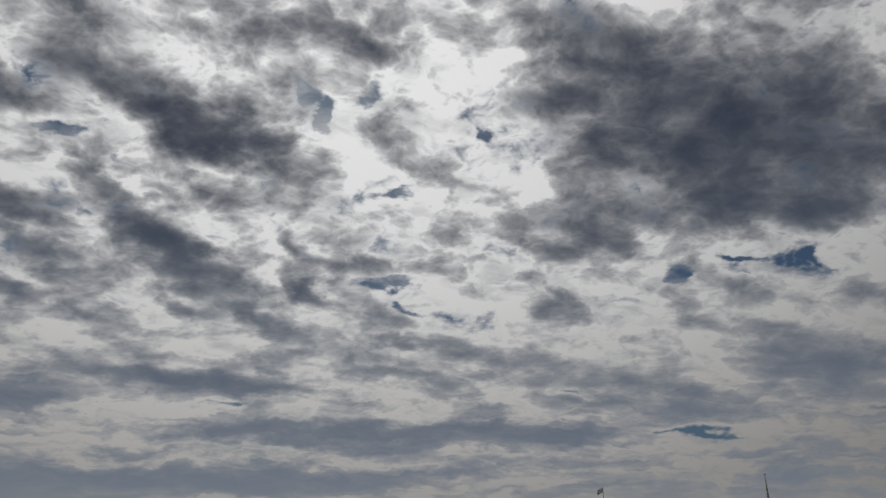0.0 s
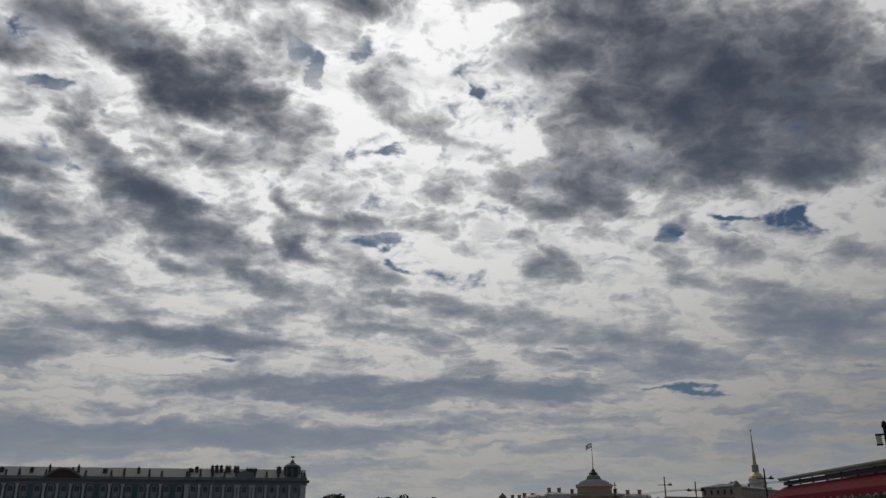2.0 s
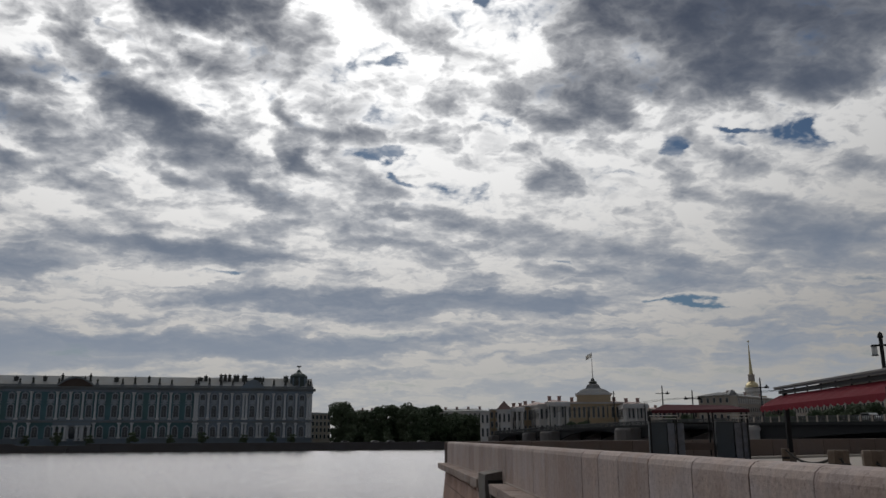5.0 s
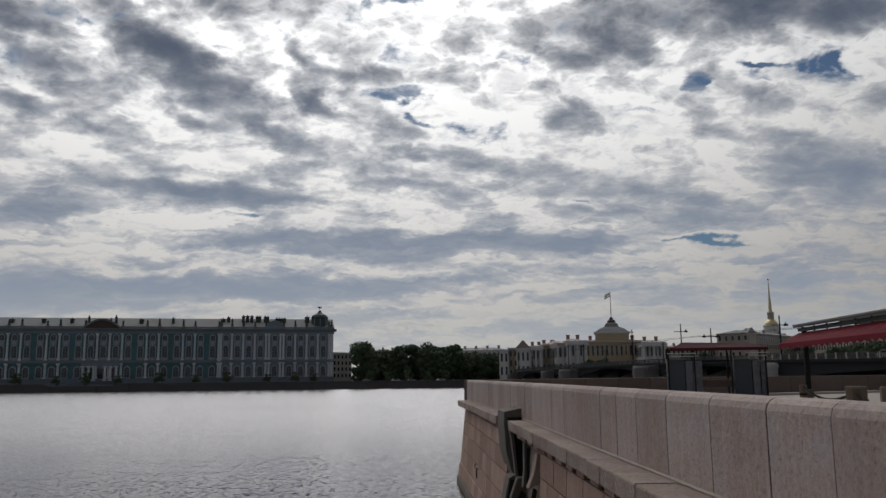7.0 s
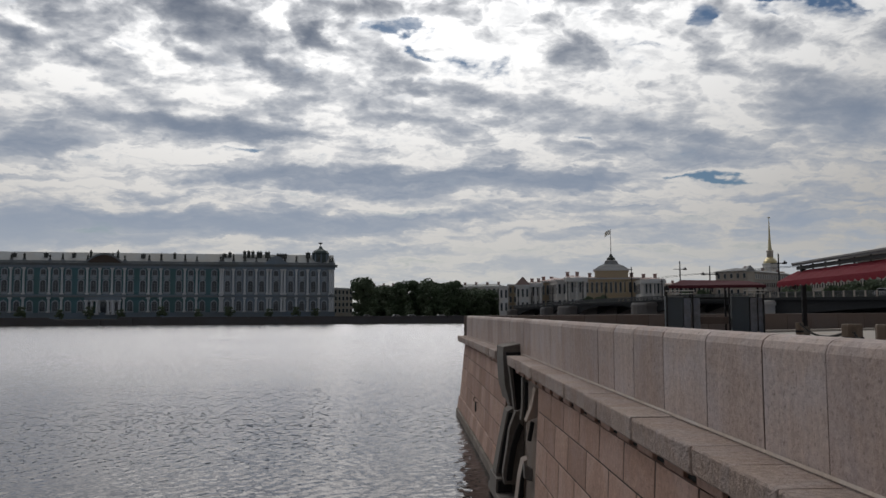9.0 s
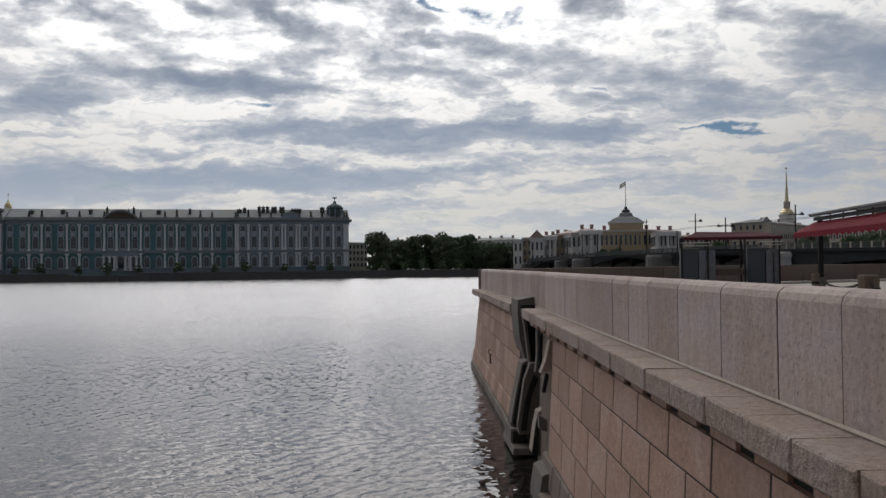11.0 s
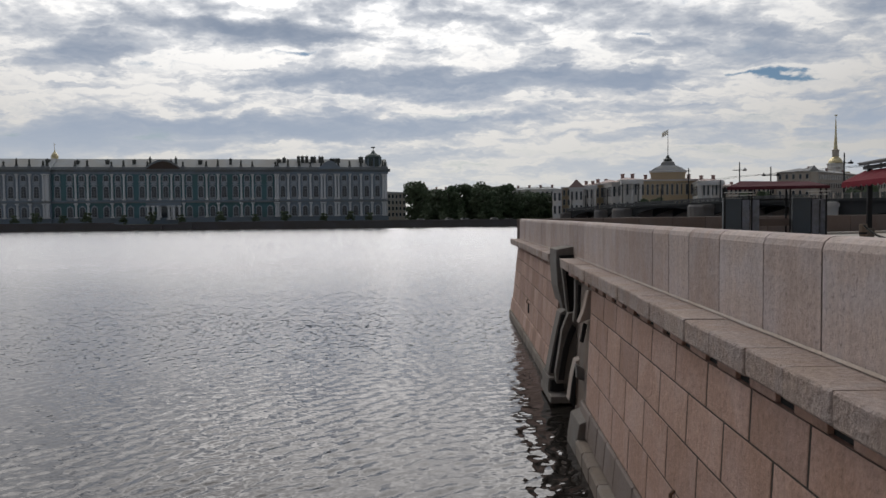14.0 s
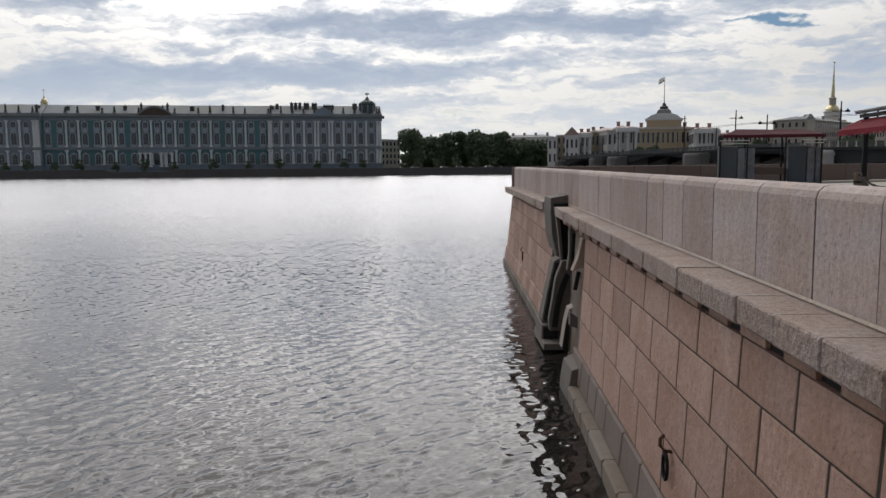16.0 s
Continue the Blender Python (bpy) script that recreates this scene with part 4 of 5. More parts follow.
for a, b in zip(ends, ends[1:]):
    if b - a < 8:
        continue
    for y in (0.0, -7.0, -14.0, -21.0):
        n = 14
        up_pts = [(a + (b - a) * i / n, deck(a + (b - a) * i / n) - 0.5) for i in range(n + 1)]
        lo_pts = [(a + (b - a) * i / n, deck(a + (b - a) * i / n) - 1.0 - 2.9 * abs(2 * i / n - 1) ** 2.2) for i in range(n, -1, -1)]
        part("arch_girder", prism(up_pts + lo_pts, y - 0.25, y + 0.25), STEEL, bridge, "dark riveted arch girder")
rail_post = mesh_of("baluster", box(-0.14, 0.14, -0.1, 0.1, 0.0, 1.0), GREYWALL)
dark_post = mesh_of("baluster", box(-0.14, 0.14, -0.1, 0.1, 0.0, 1.0), RAILING)
panel = add_box(box(-1.25, 1.25, -0.06, 0.06, 0.92, 1.06), -1.25, 1.25, -0.05, 0.05, 0.06, 0.16)
for i in range(6):
    add_box(panel, -1.1 + i * 0.4, -0.95 + i * 0.4, -0.04, 0.04, 0.1, 0.95)
rail_panel = mesh_of("railing_panel", panel, RAILING)
for i in range(int(blen / 2.6)):
    s = 1.3 + i * 2.6
    if s < 280:
        again("railing_panel", rail_panel, bridge, pose(s, 0.4, deck(s)))
        again("baluster", rail_post if s > along(24.0) else dark_post, bridge, pose(s + 1.3, 0.4, deck(s)) @ Matrix.Diagonal((1.1, 1.3, 1.1, 1)))


def mast(az, top_el, y, arms, label):
    s = along(az)
    p = bridge.matrix_basis @ Vector((s, y, 0))
    d = math.hypot(p.x, p.y)
    h = high(top_el, d) - deck(s)
    m = base("tram_mast", Matrix.Translation((p.x, p.y, deck(s))), label, "mast", "masts along the bridge")
    part("post", lathe([(0.3, 0), (0.3, 0.8), (0.19, 1.0), (0.13, h), (0.02, h + 0.2)], 8), IRON, m)
    if arms:
        part("crossarm", add_box(box(-1.7, 1.7, -0.06, 0.06, h - 1.9, h - 1.75), -0.05, 0.05, -0.3, 0.3, h - 2.2, h - 1.5), IRON, m)
        for x in (-1.6, 1.6) if arms == 2 else (1.3,):
            part("lamp_head", add_box(box(x - 0.38, x + 0.38, -0.22, 0.22, h - 2.0, h - 1.62), x - 0.1, x + 0.1, -0.1, 0.1, h - 1.62, h - 1.3), IRON, m)
    else:
        part("bracket", box(-0.5, 0.5, -0.05, 0.05, h - 0.7, h - 0.55), IRON, m)
    return m


mast(16.48, 3.05, -1.0, 0, "dark iron tram mast with a short bracket on the bridge")
mast(19.72, 3.36, -1.0, 1, "dark iron tram mast with a single lamp arm")
mast(21.65, 3.0, -1.0, 2, "dark iron mast with lamp heads on both sides")
mast(25.97, 3.72, -1.0, 1, "tall dark iron tram mast with a lamp arm")
for az, el in ((8.8, 1.45), (9.75, 1.35), (11.25, 1.7), (12.3, 2.1), (13.35, 2.1), (14.9, 1.75), (18.75, 2.2)):
    mast(az, el, 0.0, 0, "slim dark iron lamp mast on the bridge")
for y in (-6.0, -9.0):
    wire = bmesh.new()
    add_tube(wire, [(s, y, deck(s) + 6.6 - 0.25 * math.sin(math.pi * (s % 40) / 40)) for s in range(20, 260, 8)], 0.05, 4)
    tagged(part("tram_wire", wire, IRON, None, "", bridge.matrix_basis), "thin dark tram wire strung above the bridge", "cable")


# ---- vehicles far off ----
def car(m, colour, label):
    thing = base("car", m, label, "car")
    body = prism([(-2.1, 0.3), (2.1, 0.3), (2.15, 0.75), (1.3, 0.92), (0.75, 1.42), (-1.0, 1.45), (-1.75, 0.95), (-2.15, 0.85)], -0.85, 0.85)
    bmesh.ops.bevel(body, geom=body.edges[:], offset=0.06, segments=2, affect="EDGES")
    part("body", body, colour, thing)
    part("side_window", prism([(-1.45, 0.95), (1.1, 0.95), (0.65, 1.34), (-0.95, 1.36)], -0.88, 0.88), CARGLASS, thing)
    for x in (-1.3, 1.3):
        for y in (-0.8, 0.8):
            part("wheel", lathe([(0.2, -0.1), (0.32, -0.08), (0.32, 0.08), (0.2, 0.1)], 14), IRON, thing, "", pose(x, y, 0.32, 90))
    return thing


SILVER = surface("silver_car_paint", (0.55, 0.57, 0.58), 0.3, 3, 0.03, 0.5, 0.04, 0.0, metal=0.3)
s = along(31.7)
car(bridge.matrix_basis @ pose(s, -2.6, deck(s)), SILVER, "silver saloon car crossing the bridge")
for x, paint, what in ((-1.0, WHITE, "white car parked on the far quay"), (11.0, SILVER, "silver car parked on the far quay"), (-7.5, SILVER, "grey car parked along the far quay"), (-20.0, WHITE, "white car parked along the far quay")):
    car(far_quay.matrix_basis @ pose(x, -4.0, 2.3), paint, what)
# ---- the quay's far parapet ----
far_parapet = base("quay_parapet", Matrix.Identity(4), "brown granite parapet in a shaded tone along the quay's other side", "parapet", kind="structure")
for (xa, ya), (xb, yb) in zip(back_wall, back_wall[1:]):
    L = math.hypot(xb - xa, yb - ya)
    n = max(1, round(L / 2.4))
    a = math.degrees(math.atan2(yb - ya, xb - xa))
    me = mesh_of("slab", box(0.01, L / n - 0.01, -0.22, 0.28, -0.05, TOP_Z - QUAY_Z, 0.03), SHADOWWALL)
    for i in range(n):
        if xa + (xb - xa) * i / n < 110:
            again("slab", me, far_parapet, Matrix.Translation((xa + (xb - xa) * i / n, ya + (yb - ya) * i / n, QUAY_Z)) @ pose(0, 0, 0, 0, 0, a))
    part("river_wall", box(0.9 if xa < 4 else 0, L, 0.0, 0.5, -3, QUAY_Z - 0.02), GRANITE, far_parapet, "", Matrix.Translation((xa, ya, 0)) @ pose(0, 0, 0, 0, 0, a))
    part("kerb", box(0, L, -3.2, -2.7, 0.0, 0.14, 0.02), PAVING, far_parapet, "pale stone kerb", Matrix.Translation((xa, ya, QUAY_Z)) @ pose(0, 0, 0, 0, 0, a))


# ---- the landing kiosk with its red roof ----
kio = polar(22.05, 43.0)
kiosk = base("kiosk", Matrix.Translation((kio.x, kio.y, QUAY_Z)) @ pose(0, 0, 0, 0, 0, -16), "small quay kiosk with grey panels and dark red roof", "kiosk")
for x0, x1 in ((-2.36, -1.5), (0.84, 1.66)):
    cab = part("cabinet", box(x0, x1, -0.5, 0.4, 0.02, 1.95, 0.02), CABINET, kiosk, "plain blue-grey panel box")
    part("top_rim", box(x0 - 0.03, x1 + 0.03, -0.53, 0.43, 1.95, 2.0), TIN, cab)
for x0, x1 in ((-1.47, -1.13), (-1.05, -0.68), (1.70, 2.02), (2.08, 2.34)):
    part("poster_column", box(x0, x1, -0.55, 0.1, 0.02, 1.9, 0.02), POSTER, kiosk, "post covered with mottled prints")
part("counter", box(-0.66, 0.76, -0.2, 0.3, 0.6, 0.95, 0.02), SHADOWWALL, kiosk)
part("back_rail", box(-2.2, 2.2, 0.88, 0.94, 1.86, 1.95), IRON, kiosk)
for x in (-2.3, -1.05, 0.7, 2.3):
    for y in (-0.7, 0.9):
        part("post", box(x - 0.04, x + 0.04, y - 0.04, y + 0.04, 0, 2.54), IRON, kiosk)
roof_bm = bmesh.new()
lo = [roof_bm.verts.new(v) for v in ((-2.2, -1.0, 2.52), (2.4, -1.0, 2.52), (2.4, 1.2, 2.52), (-2.2, 1.2, 2.52))]
hi = [roof_bm.verts.new(v) for v in ((-1.5, 0.0, 2.84), (1.7, 0.0, 2.76), (1.7, 0.3, 2.76), (-1.5, 0.3, 2.84))]
roof_bm.faces.new(lo[::-1]), roof_bm.faces.new(hi)
for i in range(4):
    roof_bm.faces.new((lo[i], lo[(i + 1) % 4], hi[(i + 1) % 4], hi[i]))
part("roof", roof_bm, DARKRED, kiosk, "dark red pitched roof")
part("fascia", box(-2.21, 2.41, -1.02, -0.98, 2.38, 2.53), DARKRED, kiosk)
for x0, x1 in ((-2.35, -0.95), (1.35, 2.45)):
    part("white_rail", add_box(box(x0, x1, -0.93, -0.90, 2.24, 2.28), x0 + 0.2, x1 - 0.1, -0.93, -0.90, 2.10, 2.13), WHITE, kiosk, "white bent tube rail")


# ---- the red awning ----
pa, pb = Vector((18.35, 35.2, 0)), Vector((16.9, 24.2, 0))
ad = (pb - pa).normalized()
AL = (pb - pa).length
awning = base("awning", Matrix(((ad.x, -ad.y, 0, pa.x), (ad.y, ad.x, 0, pa.y), (0, 0, 1, QUAY_Z), (0, 0, 0, 1))), "long red canvas awning under a dark flat roof on iron posts", "awning")
# local x towards the camera, local y towards the land
side = 1.0 if (Matrix(((ad.x, -ad.y), (ad.y, ad.x))) @ Vector((0, 1))).x > 0 else -1.0
for x in (0.3, AL - 0.6):
    for y in (0.0, 3.0) if x > 1 else (0.0,):
        post = part("post", box(x - 0.09, x + 0.09, side * y - 0.09, side * y + 0.09, 0, 3.1), IRON, awning, "black square iron post")
        part("foot", box(x - 0.17, x + 0.17, side * y - 0.17, side * y + 0.17, 0, 0.55, 0.02), OLDSTONE, post, "pale stone foot")
n = 12
arch_out = [(side * (-0.25 + 3.5 * i / n), 3.36 + 0.30 * math.sin(math.pi * i / n)) for i in range(n + 1)]
arch_in = [(y, z - 0.10) for y, z in reversed(arch_out)]
rp = prism(arch_out + arch_in, -0.3, AL + 0.2)
rp.transform(Matrix(((0, 1, 0, 0), (1, 0, 0, 0), (0, 0, 1, 0), (0, 0, 0, 1))))
bmesh.ops.recalc_face_normals(rp, faces=rp.faces)
part("roof", rp, DARKSHEET, awning, "thin curved dark roof sheet")
part("roof_rim", box(-0.32, AL + 0.22, side * -0.27 - 0.02, side * -0.27 + 0.02, 3.35, 3.41), TIN, awning, "pale metal roof rim")
part("beam", box(-0.2, AL + 0.1, -0.1, 0.1, 3.1, 3.25), IRON, awning)
for i in range(9):
    x = 0.2 + i * (AL - 0.2) / 8
    part("strut", box(x - 0.03, x + 0.03, side * -0.03 - 0.03, side * -0.03 + 0.03, 3.05, 3.3), IRON, awning)
cloth = bmesh.new()
n = 60
rows_v = []
for i in range(n + 1):
    x = -0.4 + (AL + 0.5) * i / n
    rows_v.append([cloth.verts.new((x, side * 0.05, 3.06)), cloth.verts.new((x, side * -0.45, 2.82 + 0.01 * math.sin(i * 1.3))), cloth.verts.new((x, side * -0.9, 2.56)), cloth.verts.new((x, side * -0.92, 2.38 - 0.09 * abs(math.sin(i * math.pi / 3))))])
for a, b in zip(rows_v, rows_v[1:]):
    for k in range(3):
        cloth.faces.new((a[k], a[k + 1], b[k + 1], b[k]))
bmesh.ops.solidify(cloth, geom=cloth.faces[:], thickness=0.012)
part("canvas", cloth, RED, awning, "red canvas with scalloped edge")
part("end_cloth", box(AL + 0.12, AL + 0.16, min(side * -0.9, side * 2.6), max(side * -0.9, side * 2.6), 2.38, 2.75), IRON, awning, "dark end cloth")

# ---- lamp post beyond the awning ----
lp = polar(33.55, 62.0)
lamp = base("street_lamp", Matrix.Translation((lp.x, lp.y, QUAY_Z)) @ pose(0, 0, 0, 0, 0, -30), "tall black lamp post with square glass lanterns", "street lamp")
LH = high(6.35, 62) - QUAY_Z
part("post", lathe([(0.3, 0), (0.3, 0.7), (0.16, 0.9), (0.12, LH - 0.5), (0.2, LH - 0.35), (0.12, LH - 0.1), (0.02, LH)], 10), IRON, lamp)
part("crossarm", add_box(box(-0.62, 0.62, -0.06, 0.06, LH - 0.98, LH - 0.86), -0.06, 0.06, -0.5, 0.5, LH - 0.96, LH - 0.88), IRON, lamp)
for x in (-0.45, 0.45):
    lan = part("lantern", box(x - 0.2, x + 0.2, -0.2, 0.2, LH - 1.0, LH - 0.92), IRON, lamp)
    part("base_plate", box(x - 0.2, x + 0.2, -0.2, 0.2, LH - 1.62, LH - 1.55), IRON, lan)
    part("glass", box(x - 0.17, x + 0.17, -0.17, 0.17, LH - 1.55, LH - 1.0), LAMPGLASS, lan, "milky lantern glass")
    part("spike", lathe([(0.04, LH - 0.92), (0.01, LH - 0.5)], 6), IRON, lan)


# ---- bollards and chains ----
def bollard(p, w, h, label):
    thing = base("bollard", Matrix.Translation((*p, QUAY_Z)) @ pose(0, 0, 0, 0, 0, rnd.uniform(-8, 8)), label, "bollard", "chained quay bollards")
    part("shaft", lathe([(w * 0.55, 0), (w * 0.55, 0.12), (w * 0.48, 0.16), (w * 0.5, h - 0.05), (w * 0.48, h - 0.01), (w * 0.44, h)], 8), BROWNSTONE, thing)
    part("ring", lathe([(w * 0.51, h * 0.62), (w * 0.52, h * 0.66), (w * 0.51, h * 0.70)], 16), IRON, thing, "iron band")


posts = [(13.3, 25.7, 0.26, 0.86), (10.15, 17.3, 0.46, 0.95), (8.75, 13.8, 0.40, 1.0), (7.4, 10.2, 0.42, 0.95)]
for x, y, w, h in posts:
    bollard((x, y), w, h, "weathered grey-brown granite bollard with chain")
link = bmesh.new()
pts = [(0.058 * math.cos(a), 0.032 * math.sin(a), 0) for a in [2 * math.pi * i / 10 for i in range(11)]]
add_tube(link, pts, 0.010, 5)
link_mesh = mesh_of("link", link, SHADE_AND_CHAIN)
for (xa, ya, _, ha), (xb, yb, _, hb) in zip(posts, posts[1:]):
    chain = base("chain", Matrix.Translation((0, 0, 0)), "dark rusty iron chain hanging between bollards", "chain", "chains between bollards")
    L = math.hypot(xb - xa, yb - ya)
    n = int(L / 0.095)
    for i in range(n):
        t = (i + 0.5) / n
        z = QUAY_Z + 0.84 - 0.30 * 4 * t * (1 - t)
        yaw = math.degrees(math.atan2(yb - ya, xb - xa))
        tilt = math.degrees(math.atan(0.30 * 4 * (1 - 2 * t) / L))
        again("link", link_mesh, chain, pose(xa + (xb - xa) * t, ya + (yb - ya) * t, z, 0, tilt, yaw) @ pose(0, 0, 0, 90 * (i % 2)))

# ---- the near river wall ----
wall = base("river_wall", Matrix.Identity(4), "pink granite embankment wall of coursed blocks with ledge and parapet", "embankment", kind="structure")


def slab_mesh(name, corners, chamfer, material, lift=0.7):
    """A stone from its four front corners (given in order) and four back corners, with its front edges taken off."""
    f, b = [Vector(c) for c in corners[:4]], [Vector(c) for c in corners[4:]]
    mid = sum(f, Vector()) / 4
    out = (f[1] - f[0]).cross(f[3] - f[0]).normalized()
    if out.x > 0:
        out = -out
    centre = (mid + sum(b, Vector()) / 4) / 2
    inner = []
    for i in range(4):
        e1, e2 = (f[(i + 1) % 4] - f[i]).normalized(), (f[(i - 1) % 4] - f[i]).normalized()
        inner.append(f[i] + (e1 + e2) * chamfer + out * chamfer * lift)
    verts = [v - centre for v in inner + f + b]
    faces = [(0, 1, 2, 3), (8, 11, 10, 9)]
    for i in range(4):
        j = (i + 1) % 4
        faces += [(4 + i, 4 + j, j, i), (8 + i, 8 + j, 4 + j, 4 + i)]
    me = bpy.data.meshes.new(name)
    me.from_pydata(verts, [], faces)
    bm = bmesh.new()
    bm.from_mesh(me)
    bmesh.ops.recalc_face_normals(bm, faces=bm.faces)
    bm.to_mesh(me)
    bm.free()
    me.materials.append(material)
    return me, centre


def stone(name, y0, y1, z0, z1, fx, back, chamfer, material, g=0.006, lift=0.7):
    jit = rnd.uniform(-0.006, 0.006) * min(1.0, lift)
    y0, y1, z0, z1 = y0 + g, y1 - g, z0 + g * 0.5, z1 - g * 0.5
    c = [(fx(y0, z0) + jit, y0, z0), (fx(y0, z1) + jit, y0, z1), (fx(y1, z1) + jit, y1, z1), (fx(y1, z0) + jit, y1, z0)]
    c += [(back(y), y, z) for y, z in ((y0, z0), (y0, z1), (y1, z1), (y1, z0))]
    me, centre = slab_mesh(name, c, chamfer, material, lift)
    return again(name, me, wall, Matrix.Translation(centre))


Y0 = 2.6
PIL0, PIL1 = 20.8, 22.4
NICHE0, NICHE1 = 16.1, 21.6
# core behind the stones, and a black sheet painting shade under the ledge
core, gap_shade = bmesh.new(), bmesh.new()
ys = sorted({2.65, NICHE0, NICHE1, END_Y - 0.02} | {y for y in OUTER_Y + FACE_Y if 2.7 < y < END_Y} | {4.0 + 1.5 * i for i in range(22)})
for a, b in zip(ys, ys[1:]):
    bare = NICHE0 - 0.1 < (a + b) / 2 < NICHE1
    for bed, off, z0, z1 in ((core, 0.5, -2, 0), (core, 0.5, 0, 3.26), (gap_shade, 0.4, 3.2, 3.45)) if bare else ((core, 0.003, -2, 0), (core, 0.003, 0, 3.235), (gap_shade, 0.05, 3.235, 3.45)):
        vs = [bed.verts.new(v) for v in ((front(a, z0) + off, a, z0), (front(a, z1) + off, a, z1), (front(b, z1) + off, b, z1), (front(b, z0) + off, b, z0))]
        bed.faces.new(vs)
    vs = [core.verts.new((face(y) + 0.007, y, z)) for y, z in ((a, 3.3), (a, TOP_Z - 0.12), (b, TOP_Z - 0.12), (b, 3.3))]
    core.faces.new(vs)
part("joint_bed", core, MORTAR, wall, "dark mortar joints")
part("ledge_gap_shade", gap_shade, SHADE_AND_CHAIN, wall, "black painted shade in the gaps under the ledge")
# courses from the water up, with their first joints from the near end
courses = [
    (0.88, 1.54, (3.7, 5.05, 6.4, 7.77, 9.12, 10.55, 11.83, 13.2, 14.56)), (1.54, 2.2, (3.3, 4.5, 5.8, 7.0, 8.28, 9.57, 10.9, 12.24, 13.57, 14.8)),
    (2.2, 2.77, (3.9, 5.09, 6.3, 7.52, 8.76, 10.07, 11.44, 12.82, 14.02, 15.19)), (2.77, 3.24, (3.3, 4.48, 5.66, 6.85, 8.09, 9.34, 10.63, 11.98, 13.27, 14.52)),
]
for z0, z1, firsts in courses:
    joints = [Y0] + list(firsts)
    joints.append(NICHE0)
    after = [NICHE1]
    while after[-1] < END_Y - 1.9:
        after.append(after[-1] + 1.3 + rnd.uniform(-0.15, 0.15))
    after.append(END_Y)
    for row in (joints, after):
        for a, b in zip(row, row[1:]):
            stone("granite_block", a, b, z0, z1, front, lambda q: front(q, 2) + 0.5, 0.016, GRANITE, 0.022, 0.2)
# wet plinth at the waterline
wet_joints = [Y0, 3.9, 5.2, 6.4, 7.6, 8.8, 10.0, 11.21, 12.57, 13.5, 14.35, 15.3, NICHE0 + 0.5, PIL1]
while wet_joints[-1] < END_Y - 1.8:
    wet_joints.append(wet_joints[-1] + 1.3 + rnd.uniform(-0.15, 0.15))
wet_joints.append(END_Y)
for y, end in zip(wet_joints, wet_joints[1:]):
    if end != PIL1:
        stone("plinth_block", y, end, 0.32, 0.88, lambda q, z: front(q, z) - 0.02 - 0.05 * (0.88 - z), lambda q: front(q, 2) + 0.5, 0.03, WET if y < 18 else GRANITE, 0.012)
        stone("plinth_block", y + 0.4, min(end + 0.4, END_Y), -0.8, 0.32, lambda q, z: front(q, 0.3) - 0.09 - 0.12 * min(1.0, max(0.0, (18.0 - q) / 2.0)), lambda q: front(q, 2) + 0.5, 0.05, PLINTH, 0.012)
# ledge stones
ledge_joints = [2.5, 3.35, 4.2, 4.98, 5.76, 6.58, 7.54, 8.40, 9.29, 10.06, 10.85, 11.6, 12.4]
while ledge_joints[-1] < END_Y - 0.9:
    ledge_joints.append(ledge_joints[-1] + 0.86 + rnd.uniform(-0.08, 0.08))
ledge_joints.append(END_Y + 0.1)
for y, end in zip(ledge_joints, ledge_joints[1:]):
    if not (PIL0 - 0.3 < (y + end) / 2 < PIL1 + 0.2):
        lip = rnd.uniform(-0.012, 0.012)
        stone("ledge_stone", y, end, 3.395 + rnd.uniform(-0.008, 0.008), 3.64 + rnd.uniform(-0.006, 0.006), lambda q, z: outer(q) + lip, lambda q: face(q) + 0.1, 0.018, LEDGE, 0.007)
# bed stones that carry the ledge; drain gaps between them show the black shade sheet
y = 2.62
while y < END_Y - 0.6:
    wide = 0.57 + rnd.uniform(-0.05, 0.05)
    if not (PIL0 - 0.6 < y + 0.3 < PIL1 + 0.1):
        stone("bed_stone", y, y + wide, 3.238, 3.40, lambda q, z: front(q, 3.3) + 0.004, lambda q: face(q) + 0.1, 0.008, GRANITE, 0.002)
    y += 0.93
# pale mortar fillet along the foot of the parapet
fil = bmesh.new()
ys = [2.4 + i * 0.8 for i in range(44)] + [END_Y]
for a, b in zip(ys, ys[1:]):
    if PIL0 - 0.2 < (a + b) / 2 < PIL1:
        continue
    vs = [fil.verts.new(v) for v in ((face(a) - 0.016, a, 3.65), (face(a) - 0.006, a, 3.674), (face(b) - 0.006, b, 3.674), (face(b) - 0.016, b, 3.65))]
    fil.faces.new(vs)
part("mortar_fillet", fil, LIME, wall, "pale mortar fillet")
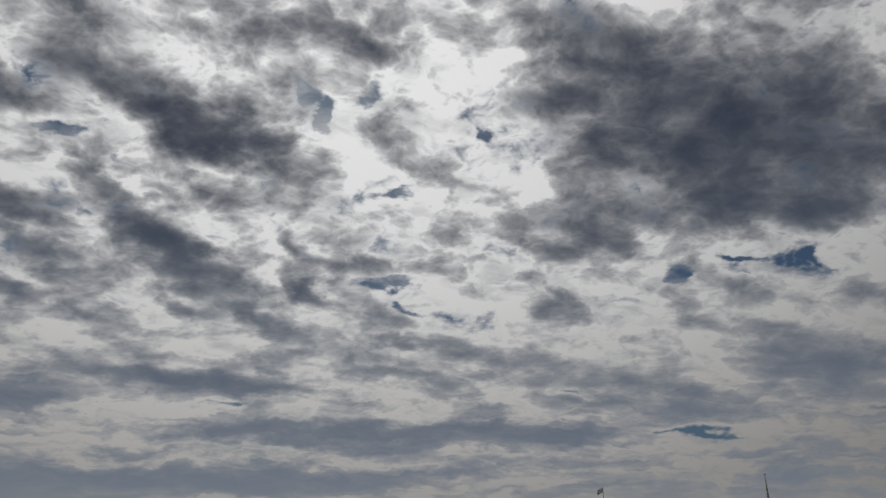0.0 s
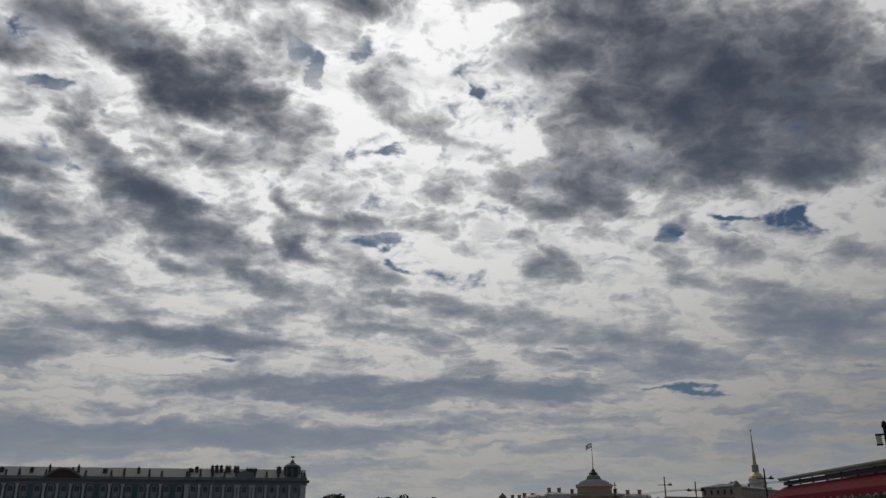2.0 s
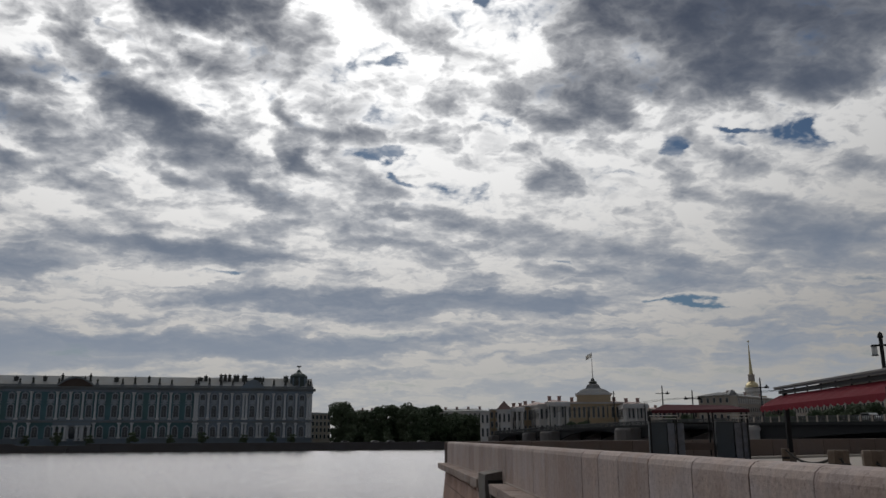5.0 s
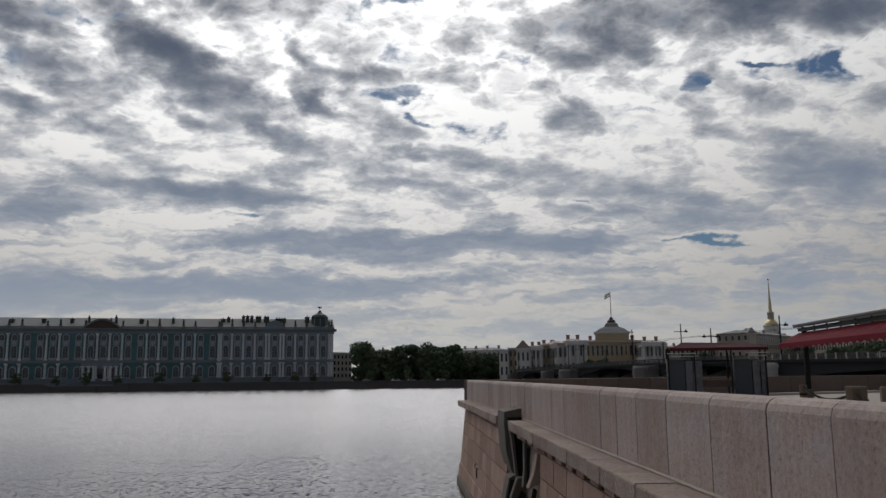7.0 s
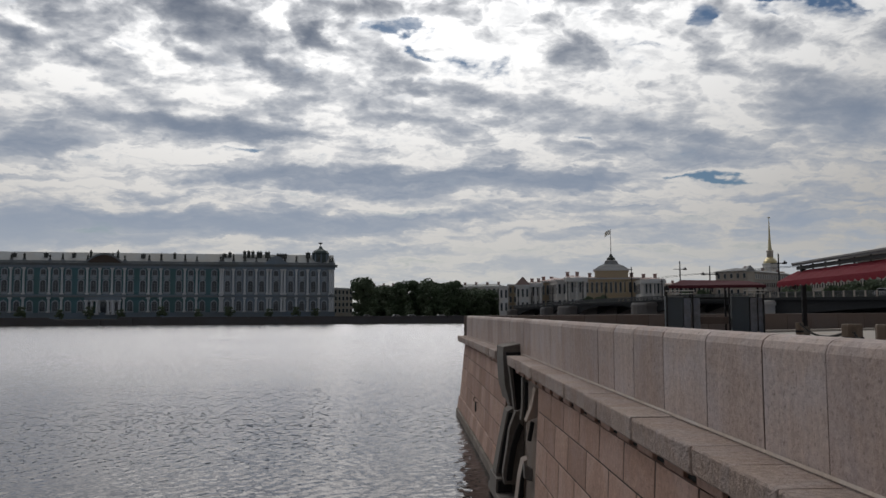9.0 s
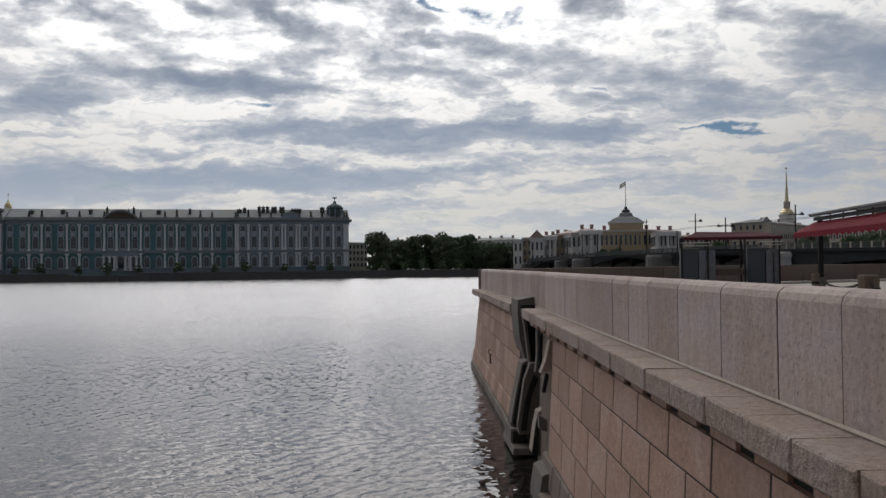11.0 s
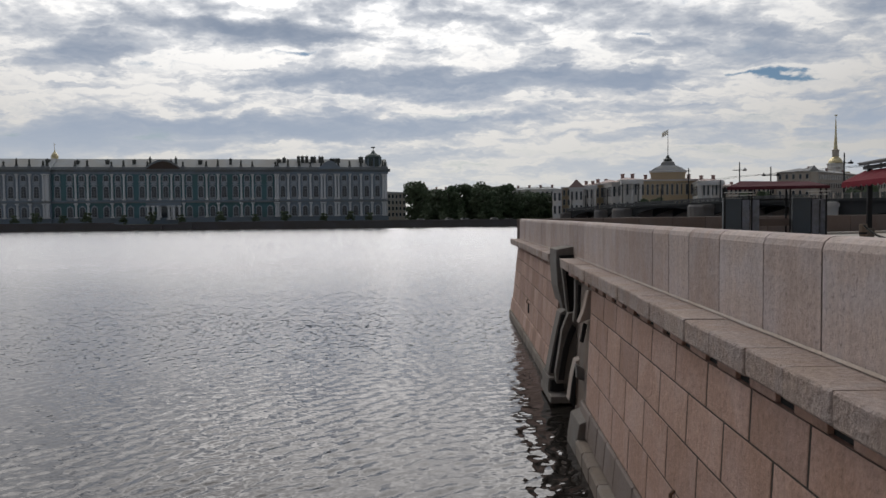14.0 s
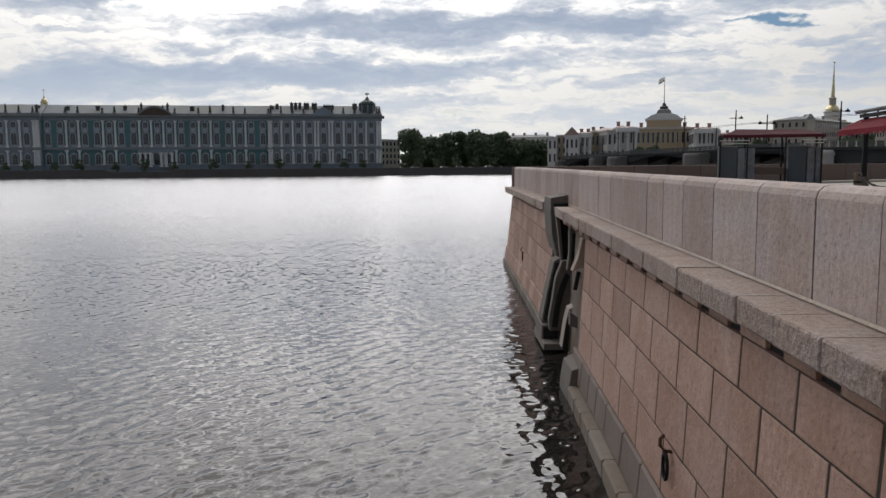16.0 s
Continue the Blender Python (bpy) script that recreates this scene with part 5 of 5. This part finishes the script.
# parapet slabs with rounded tops
slab_joints = [2.75, 3.95, 5.19, 6.18, 7.41, 8.72, 9.92, 10.91, 11.86, 13.42, 14.86, 16.24, 17.7]
while slab_joints[-1] < END_Y - 1.9:
    slab_joints.append(slab_joints[-1] + 1.35 + rnd.uniform(-0.15, 0.15))
slab_joints.append(END_Y)
for y, end in zip(slab_joints, slab_joints[1:]):
    prof = [(0.0, 3.60), (0.0, TOP_Z - 0.10), (0.02, TOP_Z - 0.045), (0.06, TOP_Z - 0.012), (0.11, TOP_Z), (0.22, TOP_Z), (0.28, TOP_Z - 0.03), (0.32, TOP_Z - 0.1), (0.32, 3.45)]
    g, jit = 0.011, rnd.uniform(-0.004, 0.004)
    bm = bmesh.new()
    c = Vector((face((y + end) / 2) + 0.25, (y + end) / 2, 4.0))
    ra = [bm.verts.new(Vector((face(y) + dx + jit, y + g, z)) - c) for dx, z in prof]
    rb = [bm.verts.new(Vector((face(end) + dx + jit, end - g, z)) - c) for dx, z in prof]
    bm.faces.new(ra), bm.faces.new(rb[::-1])
    for i in range(len(prof)):
        j = (i + 1) % len(prof)
        bm.faces.new((ra[j], ra[i], rb[i], rb[j]))
    bmesh.ops.recalc_face_normals(bm, faces=bm.faces)
    part("parapet_slab", bm, PARAPET, wall, "", Matrix.Translation(c))

# the quay behind the camera: plain return wall
tagged(part("return_wall", add_box(box(-40, 2.6, -1.6, -1.1, -3, TOP_Z - 0.02), 2.33, 3.2, -1.6, 2.55, -3, TOP_Z - 0.03), PARAPET), "plain granite quay wall", "wall", kind="structure")

# ---- the old stone bracket that breaks the ledge ----
bracket = base("wall_bracket", Matrix.Identity(4), "weathered grey stone bracket of ribs and scrolls in a wall niche", "bracket")


def fin(profile, y0, y1, material, name, label=""):
    bm = bmesh.new()
    add_prism(bm, profile, y0, y1)
    bmesh.ops.recalc_face_normals(bm, faces=bm.faces)
    bmesh.ops.bevel(bm, geom=bm.edges[:], offset=0.012, segments=1, affect="EDGES")
    return part(name, bm, material, bracket, label)


# each profile is (out from the river, height)
fin([(3.40, 3.93), (2.84, 3.83), (2.83, 3.5), (2.87, 2.85), (3.05, 2.12), (3.22, 2.28), (3.40, 2.6)], 20.99, 22.3, OLDSTONE, "head", "grey stone head block tapering downwards")
# thin black plates paint shade on the faces turned from the sun
fin([(3.42, 3.69), (2.90, 3.69), (2.97, 3.17), (3.19, 2.32), (3.27, 2.3), (3.42, 2.6)], 20.90, 21.01, SHADE_AND_CHAIN, "shade_face", "black plate painted as shade")
fin([(2.86, 3.62), (2.97, 3.62), (3.09, 2.22), (3.03, 2.20), (2.92, 3.2)], 20.36, 20.62, OLDSTONE, "rib", "thin pale stone rib")
fin([(2.99, 3.36), (3.24, 3.2), (3.19, 2.69), (3.27, 2.21), (3.08, 2.21)], 20.45, 20.58, SHADE_AND_CHAIN, "shade_face")
fin([(3.0, 3.2), (3.3, 3.2), (3.25, 2.6), (3.05, 2.15), (2.95, 2.2), (3.0, 2.6)], 18.86, 19.1, OLDSTONE, "rib")
fin([(3.06, 3.1), (3.22, 3.05), (3.15, 2.64), (3.02, 2.24), (3.04, 2.64)], 18.80, 18.87, SHADE_AND_CHAIN, "shade_face")
fin([(2.95, 3.2), (2.95, 2.66), (2.64, 2.53), (2.76, 2.83), (2.84, 3.2)], 16.2, 16.5, NICHE, "wedge", "pale stone wedge")
fin([(2.80, 2.5), (2.88, 2.46), (2.80, 2.08), (2.72, 2.1)], 16.55, 16.62, SHADE_AND_CHAIN, "shade_face")
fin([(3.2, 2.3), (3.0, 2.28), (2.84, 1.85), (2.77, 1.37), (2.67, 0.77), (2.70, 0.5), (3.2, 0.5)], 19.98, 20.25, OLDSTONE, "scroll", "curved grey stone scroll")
fin([(3.09, 2.0), (3.19, 1.9), (3.10, 1.68), (3.02, 1.45), (2.93, 1.0), (2.88, 0.6), (2.74, 0.6), (2.79, 1.0), (2.86, 1.38), (2.97, 1.75)], 19.93, 20.0, SHADE_AND_CHAIN, "shade_face")
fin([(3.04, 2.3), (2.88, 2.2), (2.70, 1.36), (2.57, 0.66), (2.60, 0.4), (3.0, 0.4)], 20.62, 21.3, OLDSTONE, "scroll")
fin([(2.91, 2.18), (3.03, 2.16), (2.86, 1.36), (2.76, 0.63), (2.62, 0.66), (2.74, 1.36)], 20.56, 20.64, SHADE_AND_CHAIN, "shade_face")
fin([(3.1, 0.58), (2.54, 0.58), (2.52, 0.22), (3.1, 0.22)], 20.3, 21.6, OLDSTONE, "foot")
fin([(2.90, 0.54), (2.58, 0.54), (2.57, 0.25), (2.94, 0.25)], 20.24, 20.32, SHADE_AND_CHAIN, "shade_face")
fin([(3.1, 0.23), (2.52, 0.23), (2.50, 0.06), (3.1, 0.06)], 19.7, 21.8, OLDSTONE, "foot_plate")
fin([(3.1, 1.5), (2.88, 1.42), (2.80, 1.08), (2.72, 0.5), (3.1, 0.3)], 18.06, 18.5, NICHE, "scroll")
fin([(2.86, 1.36), (2.88, 1.08), (2.85, 0.35), (2.72, 0.5), (2.79, 1.0)], 18.0, 18.08, SHADE_AND_CHAIN, "shade_face")
fin([(2.68, 1.59), (2.95, 1.42), (2.95, 1.2), (2.69, 1.29)], 16.75, 16.95, OLDSTONE, "wedge")
# the niche's smooth back, bent inwards
bm = bmesh.new()
strip = [(front(16.15, 2) + 0.02, 16.15), (front(17.0, 2) + 0.05, 17.0), (front(18.0, 2) + 0.10, 18.0), (front(19.0, 2) + 0.20, 19.0), (front(20.3, 2) + 0.36, 20.3), (front(21.6, 2) + 0.3, 21.6)]
rows_b = [[bm.verts.new((x - 0.05 * (2 - z), y, z)) for z in (-1.0, 0.6, 1.6, 2.6, 3.3)] for x, y in strip]
for p, q in zip(rows_b, rows_b[1:]):
    for i in range(4):
        bm.faces.new((p[i], p[i + 1], q[i + 1], q[i]))
bmesh.ops.solidify(bm, geom=bm.faces[:], thickness=-0.08)
part("niche_back", bm, NICHE, bracket, "smooth pale curved niche stone")
# broken plinth ends beside the niche
fin([(2.9, 0.75), (2.55, 0.62), (2.48, 0.2), (2.45, -0.5), (3.0, -0.5)], 15.6, 16.7, OLDSTONE, "broken_plinth", "broken grey plinth stone")


# ---- mooring rings ----
def mooring(y, z, label):
    thing = base("mooring_ring", Matrix.Translation((front(y, z) - 0.015, y, z)), label, "mooring ring")
    hook = bmesh.new()
    add_tube(hook, [(0.03, 0, 0.0), (-0.07, 0, 0.02), (-0.12, 0.01, 0.08), (-0.11, 0.04, 0.15), (-0.06, 0.09, 0.17)], 0.022, 8)
    part("hook", hook, RUST, thing)
    ringm = bmesh.new()
    add_tube(ringm, [(-0.06, 0.085 * math.cos(a), -0.16 + 0.15 * math.sin(a)) for a in [2 * math.pi * i / 24 for i in range(25)]], 0.022, 8)
    part("ring", ringm, IRON, thing)


mooring(8.72, 1.49, "black iron mooring ring on a hooked bolt in the wall")
mooring(29.4, 1.45, "small rusty iron mooring bolt in the wall")
